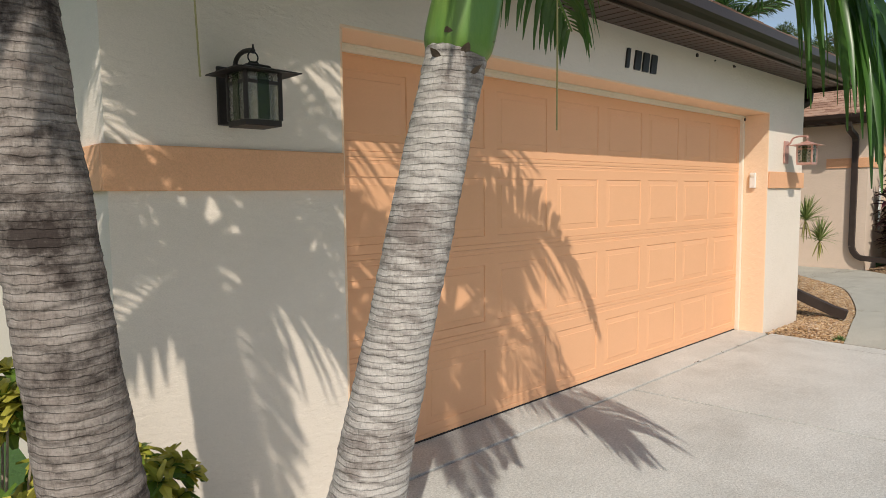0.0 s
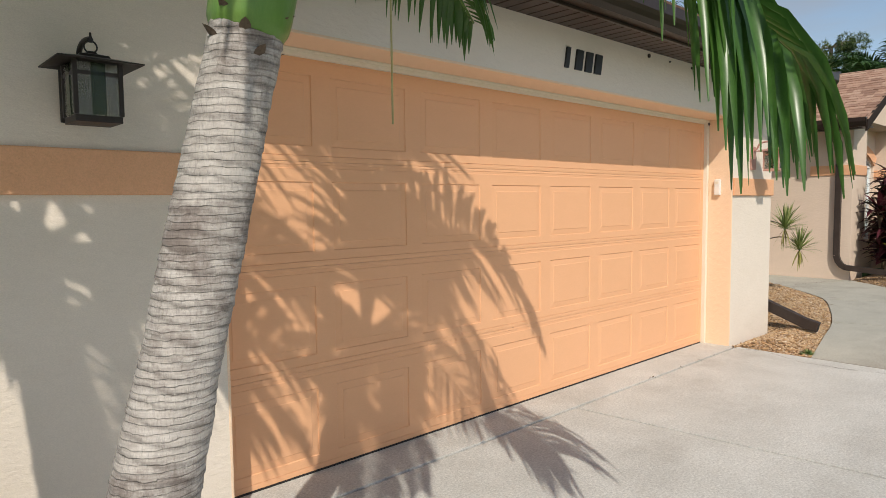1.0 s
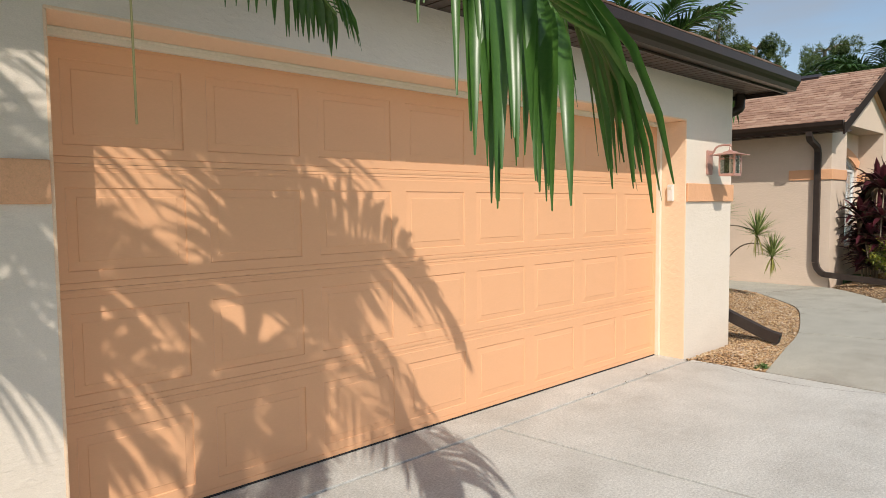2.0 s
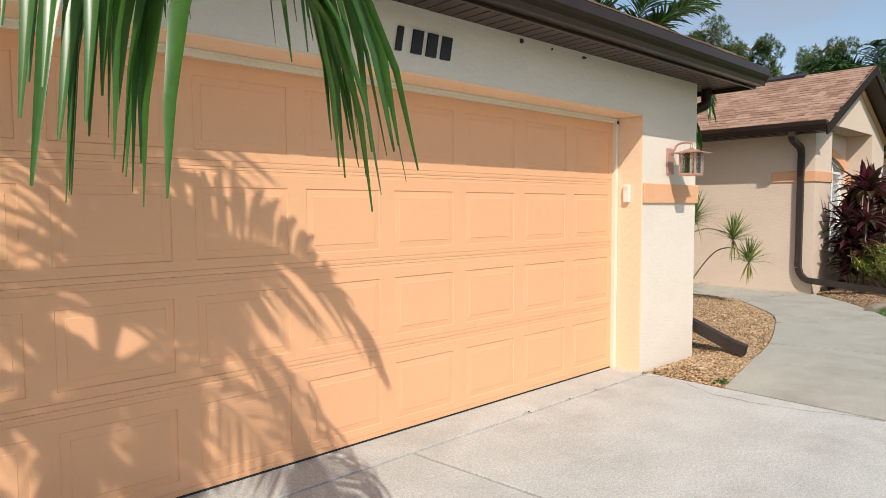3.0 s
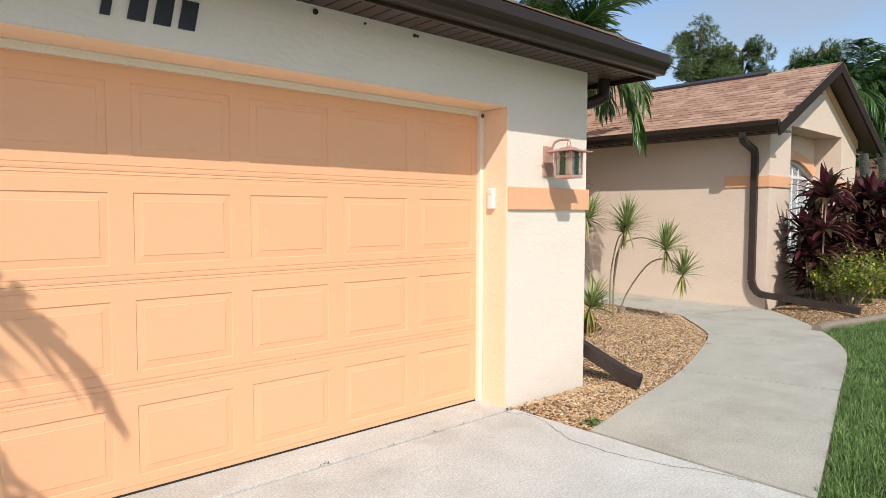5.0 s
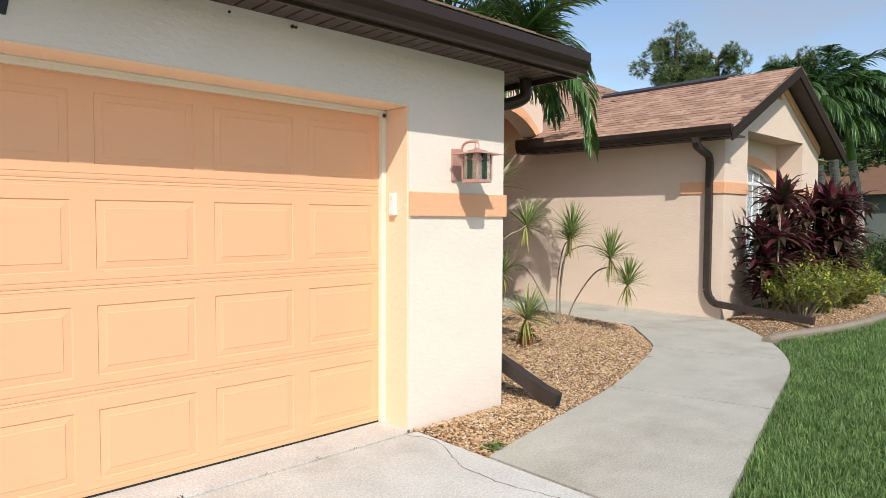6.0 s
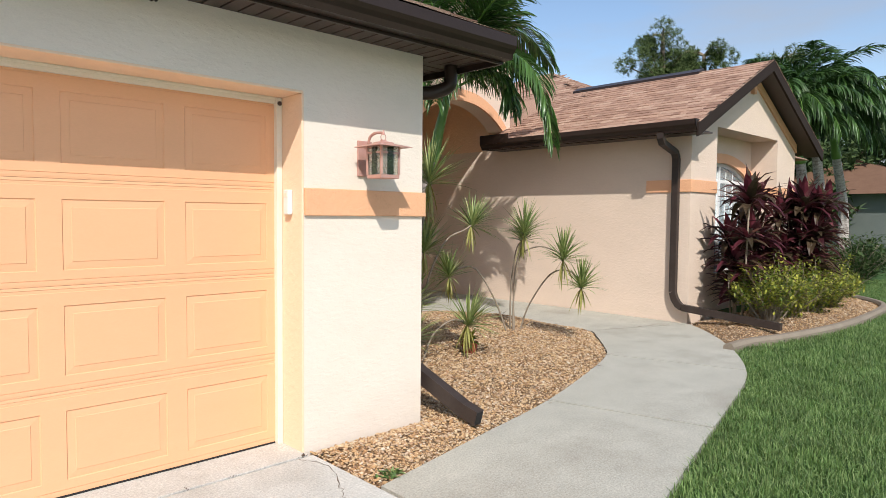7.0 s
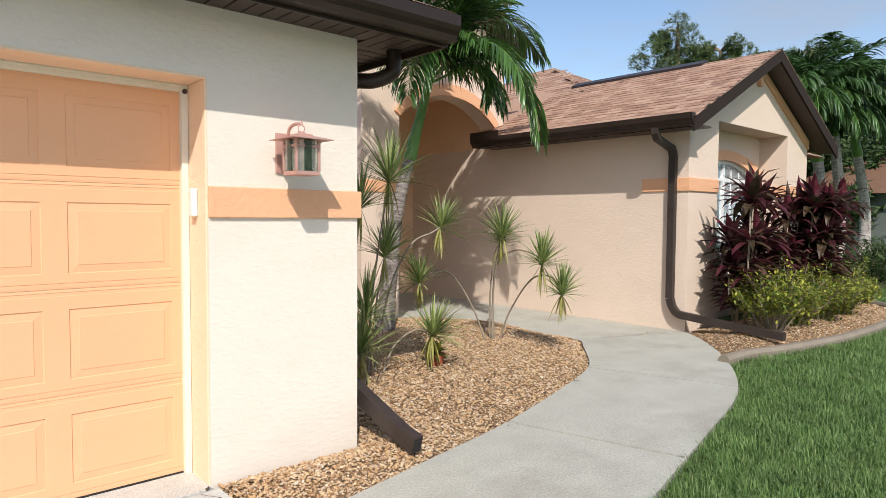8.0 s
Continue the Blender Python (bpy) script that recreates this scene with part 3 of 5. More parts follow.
def gutter(name, start, end, out, label):
    """An ogee gutter from start to end at its lower back edge; out: the way it faces."""
    s, e, o = Vector(start), Vector(end), Vector(out)
    th = thing(name, start, label, "gutter")
    bm = bmesh.new()
    prof = [o * u + Vector((0, 0, v)) for u, v in OGEE]
    ra, rb = [bm.verts.new(p) for p in prof], [bm.verts.new(e - s + p) for p in prof]
    k = len(prof)
    for i in range(k):
        bm.faces.new((ra[i], ra[(i + 1) % k], rb[(i + 1) % k], rb[i]))
    bm.faces.new(ra)
    bm.faces.new(rb[::-1])
    part("trough", bm, BRONZE, th)
    along = (e - s).normalized()
    for w in (Vector(), e - s - along * 0.004):
        bm = bmesh.new()
        outer = [prof[i] for i in (0, 1, 2, 3, 4, 5, 13)]
        lo = [bm.verts.new(w + p) for p in outer]
        hi = [bm.verts.new(w + p + along * 0.004) for p in outer]
        bm.faces.new(lo)
        bm.faces.new(hi[::-1])
        for i in range(7):
            bm.faces.new((lo[i], lo[(i + 1) % 7], hi[(i + 1) % 7], hi[i]))
        part("end_cap", bm, BRONZE, th)
    return th


gutter("gutter", (X0 - 0.47, YF - 0.024, TOP - 0.026), (XF + 0.02, YF - 0.024, TOP - 0.026), (0, -1, 0), "dark bronze ogee gutter along the garage eave")


def shingle_plane(name, o, u, v, wide, high, material, parent=None, single=True, keep=None, expo=0.145, tab=0.31, seed=1):
    """Courses of shingles on the plane from o along u (eave) and v (up the slope); keep(a, b) trims hips and valleys."""
    o, u, v = Vector(o), Vector(u).normalized(), Vector(v).normalized()
    nrm = u.cross(v).normalized()
    if nrm.z < 0:
        nrm = -nrm
    r = random.Random(seed)
    verts, faces = [], []
    made = {}
    row, b = 0, 0.0
    while b < high - 0.02:
        a = -r.uniform(0, tab)
        while a < wide:
            w = tab * r.choice((0.55, 0.8, 1.0, 1.25))
            a0, a1, b1 = max(a, 0), min(a + w - 0.004, wide), min(b + expo * 1.12, high)
            a += w
            if a1 - a0 < 0.03 or (keep and not keep(0.5 * (a0 + a1), b + 0.07)):
                continue
            lift = r.choice((0.008, 0.010, 0.014))
            c = [o + u * a0 + v * b, o + u * a1 + v * b, o + u * a1 + v * b1, o + u * a0 + v * b1]
            if single:
                key = (round(a1 - a0, 2), round(b1 - b, 3), lift)
                if key not in made:
                    q = [Vector((0, 0, 0)), u * key[0], u * key[0] + v * key[1], v * key[1]]
                    top = [q[0] + nrm * lift, q[1] + nrm * lift, q[2] + nrm * 0.004, q[3] + nrm * 0.004]
                    made[key] = raw("shingle", q + top, [(0, 1, 2, 3), (4, 5, 6, 7), (0, 1, 5, 4), (1, 2, 6, 5), (2, 3, 7, 6), (3, 0, 4, 7)])
                    made[key].materials.append(material)
                ob = new("shingle", made[key])
                ob.location = c[0] - (parent.location if parent else Vector())
                ob.parent = parent
            else:
                k = len(verts)
                verts += c + [c[0] + nrm * lift, c[1] + nrm * lift, c[2] + nrm * 0.004, c[3] + nrm * 0.004]
                faces += [(k + 4, k + 5, k + 6, k + 7), (k, k + 1, k + 5, k + 4), (k + 1, k + 2, k + 6, k + 5), (k + 3, k, k + 4, k + 7)]
        b += expo
        row += 1
    if not single:
        ob = part(name, raw(name, verts, faces), material, parent)
        ob["kind"] = "stuff"
        return ob


S = 0.44
gr = structure("roof_garage", prism([(X0 - 0.47, YF - 0.02), (XF + 0.02, YF - 0.02), (XF + 0.02, 9.2), (X0 - 0.47, 9.2)], TOP + 0.031, TOP + 0.16), BRONZE, "brown asphalt shingle hip roof over the garage", "roof")
zt = TOP + 0.165
half = 0.5 * (XF - X0 + 0.5)
bm = bmesh.new()
cs = [bm.verts.new(p) for p in ((X0 - 0.5, YF - 0.06, zt), (XF + 0.06, YF - 0.06, zt), (XF + 0.06, 9.25, zt), (X0 - 0.5, 9.25, zt))]
mx = 0.5 * (X0 - 0.5 + XF + 0.06)
ap, ap2 = bm.verts.new((mx, YF - 0.06 + half, zt + S * half)), bm.verts.new((mx, 9.25, zt + S * half))
for q in ((cs[0], cs[1], ap), (cs[1], cs[2], ap2, ap), (cs[2], cs[3], ap2), (cs[3], cs[0], ap, ap2)):
    bm.faces.new(q)
part("deck", bm, SHINGLE_FAR, gr)
wide = XF - X0 + 0.56
shingle_plane("shingles", (X0 - 0.5, YF - 0.075, zt), (1, 0, 0), (0, 1, S), wide, 2.2, SHINGLE_FAR, gr, False, lambda a, b: b * 0.915 < min(a, wide - a) - 0.22)
shingle_plane("shingles", (XF + 0.075, YF - 0.06, zt), (0, 1, 0), (-1, 0, S), 7.3, 3.0, SHINGLE_FAR, gr, False, lambda a, b: b * 0.915 < a - 0.22)
for x, size in ((5.128, 0.016), (5.455, 0.007), (5.827, 0.011), (5.85, 0.008)):
    part("nail_head", tube(bmesh.new(), [(x, YW - 0.010, TOP - 0.036), (x, YW + 0.01, TOP - 0.036)], size, 9), SPOUT, gw)

# ---- east wing ----
WX, WY, WE, WTOP = 13.13, 3.06, 17.10, 2.60
RX, RZ, EX = 15.11, 3.84, 12.70          # ridge line and eave line
NL, NR, NT, ND = 13.92, 16.26, 2.76, 3.49   # niche in the front
TY, TX0, TX1, TE = 6.50, 10.50, 13.36, 4.20
SW = (RZ - 2.66) / (RX - EX)
ws = structure("wall_wing_west", boxed((WX, WY, -0.1), (WX + 0.2, 9.5, WTOP)), WING_STUCCO, "tan stucco side wall of the east wing", "wall")
part("band", boxed((WX - 0.02, WY - 0.02, 1.80), (WX - 0.001, 3.71, 1.97), 0.006), PEACH, ws, "peach painted stucco band")
gz = lambda x: RZ - 0.10 - SW * abs(x - RX)
wf = structure("wall_wing_front", prism([(WX + 0.2, -0.1), (NL, -0.1), (NL, gz(NL)), (WX + 0.2, gz(WX + 0.2))], WY, WY + 0.2, "y"), WING_STUCCO, "tan stucco gabled front wall with deep niche", "wall")
part("pier", boxed((WX, WY, WTOP), (WX + 0.2, WY + 0.2, gz(WX) - 0.02)), WING_STUCCO, wf)
part("pier", prism([(NR, -0.1), (WE, -0.1), (WE, gz(WE)), (NR, gz(NR))], WY, WY + 0.2, "y"), WING_STUCCO, wf)
part("gable", prism([(NL, NT), (NR, NT), (NR, gz(NR)), (RX, gz(RX)), (NL, gz(NL))], WY, WY + 0.2, "y"), WING_STUCCO, wf)
for a, b in (((WX, WY - 0.02, 1.80), (NL + 0.0, WY - 0.001, 1.97)), ((NR, WY - 0.02, 1.80), (WE + 0.02, WY - 0.001, 1.97)), ((NL + 0.001, WY, 1.80), (NL + 0.02, ND, 1.97)), ((NR - 0.02, WY, 1.80), (NR - 0.001, ND, 1.97))):
    part("band", boxed(a, b, 0.006), PEACH, wf, "peach painted stucco band")
part("niche_side", boxed((NL - 0.1, WY + 0.2, -0.1), (NL, ND, NT)), WING_STUCCO, wf)
part("niche_side", boxed((NR, WY + 0.2, -0.1), (NR + 0.1, ND, NT)), WING_STUCCO, wf)
part("niche_ceiling", boxed((NL, WY + 0.2, NT), (NR, ND, NT + 0.1)), WING_STUCCO, wf)
structure("wall_wing_east", boxed((WE - 0.2, WY + 0.2, -0.1), (WE, 9.5, WTOP)), WING_STUCCO, "tan stucco far side wall of the east wing", "wall")


def arch_line(cx, half, spring, rise, n=20):
    """Points of a segmental arch from left to right."""
    R = (half * half + rise * rise) / (2 * rise)
    a = math.asin(half / R)
    return [(cx + R * math.sin(-a + 2 * a * i / n), spring + rise - R + R * math.cos(-a + 2 * a * i / n)) for i in range(n + 1)]


# niche back wall with an arched window
VC, VH, VS, VR, SILL = 15.09, 1.04, 2.06, 0.27, 0.55
arc = arch_line(VC, VH, VS, VR)
bw = structure("wall_niche_back", boxed((NL - 0.1, ND, -0.1), (NR + 0.1, ND + 0.15, SILL)), WING_STUCCO, "tan stucco niche back wall", "wall")
part("side", boxed((NL - 0.1, ND, SILL), (VC - VH, ND + 0.15, NT + 0.1)), WING_STUCCO, bw)
part("side", boxed((VC + VH, ND, SILL), (NR + 0.1, ND + 0.15, NT + 0.1)), WING_STUCCO, bw)
part("head", prism(arc + [(VC + VH, NT + 0.1), (VC - VH, NT + 0.1)], ND, ND + 0.15, "y"), WING_STUCCO, bw)
outer = arch_line(VC, VH + 0.12, VS + 0.16, VR - 0.01)
part("arch_trim", prism(outer + arc[::-1], ND - 0.04, ND - 0.001, "y"), PEACH, bw, "peach arched stucco trim")
win = structure("window_1", prism(arch_line(VC, VH, VS, VR) + arch_line(VC, VH - 0.06, VS, VR - 0.05)[::-1], ND + 0.03, ND + 0.08, "y"), WHITE_FRAME, "white arched window with muntins and pale shades", "window")
for x in (VC - VH + 0.03, VC, VC + VH - 0.03):
    part("window_frame", boxed((x - 0.03, ND + 0.031, SILL), (x + 0.03, ND + 0.079, VS + (VR - 0.03 if x == VC else 0))), WHITE_FRAME, win)
for z in (SILL + 0.03, 1.3, VS - 0.02):
    part("window_frame", boxed((VC - VH + 0.06, ND + 0.035, z - 0.025), (VC + VH - 0.06, ND + 0.075, z + 0.025)), WHITE_FRAME, win)
for dx in (-0.55, -0.28, 0.28, 0.55):
    part("muntin", boxed((VC + dx - 0.009, ND + 0.045, SILL + 0.05), (VC + dx + 0.009, ND + 0.065, VS + 0.14)), WHITE_FRAME, win)
part("pane", prism(arch_line(VC, VH - 0.02, VS, VR - 0.02) + [(VC + VH - 0.02, SILL), (VC - VH + 0.02, SILL)], ND + 0.053, ND + 0.057, "y"), PANE, win).visible_shadow = False
part("shade", prism(arch_line(VC, VH - 0.02, VS, VR - 0.02) + [(VC + VH - 0.02, SILL), (VC - VH + 0.02, SILL)], ND + 0.13, ND + 0.14, "y"), SHADE, win, "pale window shade behind the glass")

# wing roof
wr = structure("roof_wing", prism([(EX, 2.66), (RX, RZ), (2 * RX - EX, 2.66), (2 * RX - EX, 2.60), (RX, RZ - 0.07), (EX, 2.60)], 2.78, TY, "y"), BRONZE, "brown asphalt shingle gable roof with dark fascia", "roof")
part("deck", prism([(TX1, 2.66 + SW * (TX1 - EX)), (RX, RZ), (2 * RX - EX, 2.66), (2 * RX - EX, 2.60), (RX, RZ - 0.07), (TX1, 2.59 + SW * (TX1 - EX))], TY + 0.001, 9.5, "y"), SHINGLE_FAR, wr)
for sgn in (-1, 1):
    # rake boards, soffit and the peach trim under them
    lo, hi = (RX + sgn * (RX - EX + 0.05), 2.60), (RX, RZ - 0.02)
    part("rake_board", prism([(lo[0], lo[1] + 0.06), (hi[0], hi[1] + 0.05), (hi[0], hi[1] - 0.13), (lo[0], lo[1] - 0.12)], 2.745, 2.777, "y"), RAKE, wr)
    part("rake_soffit", prism([(lo[0], lo[1] - 0.02), (hi[0], hi[1] - 0.06), (hi[0], hi[1] - 0.08), (lo[0], lo[1] - 0.04)], 2.78, WY - 0.002, "y"), SOFFIT, wr)
    e0, e1 = RX + sgn * (RX - WX), RX
    part("rake_trim", prism([(e0, gz(e0) - 0.02), (e1, gz(e1) - 0.02), (e1, gz(e1) - 0.16), (e0, gz(e0) - 0.16)], WY - 0.03, WY - 0.001, "y"), PEACH, wr, "peach gable trim")
part("gable_block", boxed((RX - 0.05, WY - 0.06, 3.38), (RX + 0.05, WY - 0.001, 3.53), 0.008), PEACH, wr, "small peach gable block")
part("eave_soffit", boxed((EX + 0.03, 2.78, WTOP - 0.04), (WX - 0.002, 6.45, WTOP - 0.02)), SOFFIT, wr)
part("fascia", boxed((EX, 2.78, WTOP - 0.06), (EX + 0.025, 6.45, WTOP + 0.07)), BRONZE, wr)
sl = math.hypot(RX - EX, RZ - 2.66)
shingle_plane("shingles", (RX + (RX - EX) + 0.03, 2.74, 2.66), (0, 1, 0), (-(RX - EX), 0, RZ - 2.66), 6.7, sl, SHINGLE_FAR, wr, False, seed=5)
part("ridge_vent", prism([(RX - 0.17, RZ - 0.055), (RX - 0.16, RZ - 0.01), (RX, RZ + 0.065), (RX + 0.16, RZ - 0.01), (RX + 0.17, RZ - 0.055)], 3.85, 6.3, "y"), BRONZE, wr, "low dark ridge vent")
wing_gutter = gutter("gutter", (EX - 0.002, 6.48, WTOP - 0.05), (EX - 0.002, 2.76, WTOP - 0.05), (-1, 0, 0), "dark bronze ogee gutter along the wing eave")
part("splash_guard", boxed((-0.124, -0.62, 0.085), (-0.1185, 0.0, 0.235), 0.002), BRONZE, wing_gutter)
part("splash_guard", boxed((-0.1180, -0.006, 0.085), (0.0, 0.0, 0.235), 0.002), BRONZE, wing_gutter)

# ---- entry tower with an arch ----
AC, AH, ASP, ARI = 12.145, 0.985, 2.92, 0.40
arc = arch_line(AC, AH, ASP, ARI)
tw = structure("wall_entry", boxed((TX0, TY, -0.1), (AC - AH, TY + 0.3, ASP)), WING_STUCCO, "tan stucco entry wall with a peach-trimmed arch", "wall")
part("head", prism([(TX0, ASP), *arc, (TX1, ASP), (TX1, TE), (AC, TE + 0.75), (TX0, TE)], TY, TY + 0.3, "y"), WING_STUCCO, tw)
outer = arch_line(AC, AH + 0.10, ASP + 0.06, ARI + 0.12)
part("arch_trim", prism(outer + arc[::-1], TY - 0.04, TY - 0.001, "y"), PEACH, tw, "peach arched stucco trim")
part("band", boxed((TX0 - 0.02, TY - 0.02, 1.80), (AC - AH, TY - 0.001, 1.97), 0.006), PEACH, tw, "peach painted stucco band")
structure("wall_entry_west", boxed((TX0, TY + 0.3, -0.1), (TX0 + 0.2, 9.5, TE)), WING_STUCCO, "tan stucco entry side wall", "wall")
structure("wall_entry_back", boxed((TX0 + 0.2, 8.6, -0.1), (WX - 0.001, 8.8, TE)), PORCH, "peach-tan stucco porch back wall", "wall")
structure("ceiling_porch", boxed((TX0 + 0.2, TY + 0.3, 3.55), (WX - 0.001, 8.6, 3.65)), PORCH, "peach-tan porch ceiling", "ceiling")
structure("wall_porch_east", boxed((WX, TY + 0.3, WTOP + 0.001), (WX + 0.2, 8.8, 3.65)), PORCH, "peach-tan stucco porch side wall", "wall")
structure("wall_house", boxed((X1, 8.4, -0.1), (TX0, 8.6, TOP)), WING_STUCCO, "tan stucco house wall", "wall")
tro = structure("roof_entry", prism([(TX0 - 0.35, TE - 0.02), (AC, TE + 0.95), (TX1 + 0.25, TE - 0.02), (TX1 + 0.25, TE - 0.12), (AC, TE + 0.80), (TX0 - 0.35, TE - 0.12)], TY - 0.3, 9.5, "y"), BRONZE, "brown shingle entry gable roof with dark fascia", "roof")
# main hip roof behind
mr = structure("roof_main", prism([(13.60, 7.0), (20.4, 7.0), (20.4, 12.4), (13.60, 12.4)], 2.55, 2.74), BRONZE, "brown asphalt shingle main hip roof", "roof")
bm = bmesh.new()
cs = [bm.verts.new(p) for p in ((13.15, 3.9, 2.75), (20.5, 3.9, 2.75), (20.5, 12.5, 2.75), (13.15, 12.5, 2.75))]
a0 = bm.verts.new((16.8, 8.2, 4.75))
for i in range(4):
    bm.faces.new((cs[i], cs[(i + 1) % 4], a0))
part("deck", bm, SHINGLE_FAR, mr)
shingle_plane("shingles", (13.14, 3.9, 2.755), (0, 1, 0), (3.65, 0, 2.0), 8.6, 4.16, SHINGLE_FAR, mr, False, lambda a, b: a - b * 0.877 * 1.178 > -0.02 and b * 0.877 < (8.6 - a), seed=15)
shingle_plane("shingles", (13.15, 3.89, 2.755), (1, 0, 0), (0, 4.3, 2.0), 7.35, 4.74, SHINGLE_FAR, mr, False, lambda a, b: a > b * 0.77 and 7.35 - a > b * 0.78, seed=16)


# ---- fixtures on the garage ----
def lantern(x, metal, label):
    """A mission-style wall lantern on the garage front, centred on x."""
    th = thing("wall_lantern", (x, YW, 1.667), label, "wall lamp", "lanterns beside the garage door")
    cy, w = -0.202, 0.068                                   # centre of the body in front of the wall, half width
    part("back_plate", boxed((-0.055, -0.016, 0.02), (0.055, -0.001, 0.245), 0.005), metal, th)
    arm = smooth_line([(0, -0.016, 0.205), (0, -0.045, 0.225), (0, -0.07, 0.268), (0, -0.12, 0.285), (0, -0.18, 0.283), (0, -0.206, 0.276)], 5)
    part("arm", tube(bmesh.new(), arm, 0.009, 10), metal, th, smooth=True)
    part("hook_tip", tube(bmesh.new(), [(0, -0.206, 0.268), (0, -0.206, 0.300)], [0.007, 0.003], 8), metal, th)
    loop = [(0.020 * math.cos(a), cy, 0.254 + 0.020 * math.sin(a)) for a in (2 * math.pi * i / 16 for i in range(17))]
    part("ring", tube(bmesh.new(), loop, 0.003, 6, False), metal, th, smooth=True)
    bm = bmesh.new()
    prof = [(0.128, 0.190), (0.128, 0.194), (0.048, 0.214), (0.044, 0.222), (0.016, 0.230), (0.012, 0.238)]
    rings = [[bm.verts.new((sx * h, cy + sy * h, z)) for sx, sy in ((-1, -1), (1, -1), (1, 1), (-1, 1))] for h, z in [(0.075, 0.196)] + prof]
    for a, b in zip(rings, rings[1:]):
        for i in range(4):
            bm.faces.new((a[i], a[(i + 1) % 4], b[(i + 1) % 4], b[i]))
    bm.faces.new(rings[-1])
    bm.faces.new(rings[0][::-1])
    part("roof", bm, metal, th)
    bm = box(bmesh.new(), (-w - 0.003, cy - w - 0.003, 0.0), (w + 0.003, cy + w + 0.003, 0.022), 0.003)
    part("base", bm, metal, th)
    for sx in (-1, 1):
        for sy in (-1, 1):
            part("corner_post", boxed((sx * w - 0.007, cy + sy * w - 0.007, 0.022), (sx * w + 0.007, cy + sy * w + 0.007, 0.194), 0.002), metal, th)
    k = w - 0.004
    for a, b in (((-k, cy - w - 0.002), (k, cy - w + 0.002)), ((-k, cy + w - 0.002), (k, cy + w + 0.002)), ((-w - 0.002, cy - k), (-w + 0.002, cy + k)), ((w - 0.002, cy - k), (w + 0.002, cy + k))):
        pane = part("pane", boxed((*a, 0.022), (*b, 0.190)), LAMP_GLASS, th)
        pane.visible_shadow = True
        horizontal = abs(b[0] - a[0]) > 0.05
        for z in (0.150,):
            part("muntin", boxed((a[0] - (0 if horizontal else 0.003), a[1] - (0.003 if horizontal else 0), z), (b[0] + (0 if horizontal else 0.003), b[1] + (0.003 if horizontal else 0), z + 0.012)), metal, th)
        if horizontal:
            part("strip", boxed((-0.021, a[1] - 0.0035, 0.024), (0.021, b[1] + 0.0035, 0.190)), LAMP_GREEN, th, "dark green glass strip")
        else:
            part("strip", boxed((a[0] - 0.0035, cy - 0.021, 0.024), (b[0] + 0.0035, cy + 0.021, 0.190)), LAMP_GREEN, th, "dark green glass strip")
    return th


# Same lantern twice; its shaded and sunlit looks come from the metal's colour
lantern(1.181, LAMP_SHADED, "mission-style wall lantern, metal coloured dark as in shade, on shaded stucco")
lantern(7.130, LAMP_SUNLIT, "mission-style wall lantern, metal coloured coppery as in sun, above the peach band")

sensor = thing("wall_sensor", (XR - 0.012, 2.485, 1.44), "small white plastic sensor box on the door jamb", "sensor")
part("housing", boxed((-0.034, -0.028, 0.0), (-0.001, 0.028, 0.15), 0.008), PLASTIC, sensor)
part("lens", boxed((-0.037, -0.016, 0.105), (-0.0335, 0.016, 0.13), 0.002), TRIM, sensor)

sign = thing("wall_bars", (4.24, YW, 2.27), "four slanted black metal bars fixed to cream stucco", "wall sign")
for i in range(4):
    x = -0.185 + i * 0.112
    wv = 0.040 if i == 0 else 0.075
    part("bar", prism([(x, 0.0), (x + wv, 0.0), (x + wv + 0.025, 0.135), (x + 0.025, 0.135)], -0.014, -0.001, "y"), BLACK, sign)

# downspouts
RECT = [(-0.038, -0.028), (0.038, -0.028), (0.038, 0.028), (-0.038, 0.028)]


def downspout(name, runs, normal, label, scale=1.0):
    th = thing(name, runs[0][0], label, "downspout")
    o = Vector(runs[0][0])
    for i, run in enumerate(runs):
        bm = sweep(bmesh.new(), [Vector(p) - o for p in run], [(u * scale, v * scale) for u, v in RECT], normal)
        bmesh.ops.bevel(bm, geom=[e for e in bm.edges if len(e.link_faces) == 2 and e.calc_face_angle(0) > 1.2], offset=0.006, segments=2, affect="EDGES")
        part("pipe" if len(run) == 2 else "elbow", bm, SPOUT, th)
    return th


ds = downspout("downspout", [[(7.70, 2.62, 2.30), (7.70, 2.62, 0.50)],
                             [(7.70, 2.62, 0.50), (7.70, 2.615, 0.42), (7.70, 2.57, 0.36), (7.71, 2.50, 0.32)],
                             [(7.71, 2.50, 0.32), (7.748, 2.04, 0.125), (7.757, 1.91, 0.09)]], (1, 0, 0), "dark brown downspout with a ground spout at the garage corner", 1.35)
o = Vector((7.70, 2.62, 2.30))
for run in ([(7.96, 2.42, 2.54), (7.96, 2.42, 2.44), (7.94, 2.43, 2.38), (7.85, 2.50, 2.335), (7.75, 2.58, 2.33), (7.70, 2.62, 2.28)],):
    part("elbow", tube(bmesh.new(), [p - o for p in smooth_line(run, 5)], 0.05, 10), BRONZE, ds, smooth=True)
e0, e1 = Vector((7.748, 2.04, 0.125)), Vector((7.757, 1.91, 0.09))
away = (e1 - e0).normalized()
# Dark plate on the closed pipe end, painting the shade of a hollow
part("mouth", sweep(bmesh.new(), [e1 - o, e1 - o + away * 0.003], [(u * 1.10, v * 1.05) for u, v in RECT], (1, 0, 0)), RUBBER_AND_HOLLOW, ds, "dark plate painted as the shaded open end")
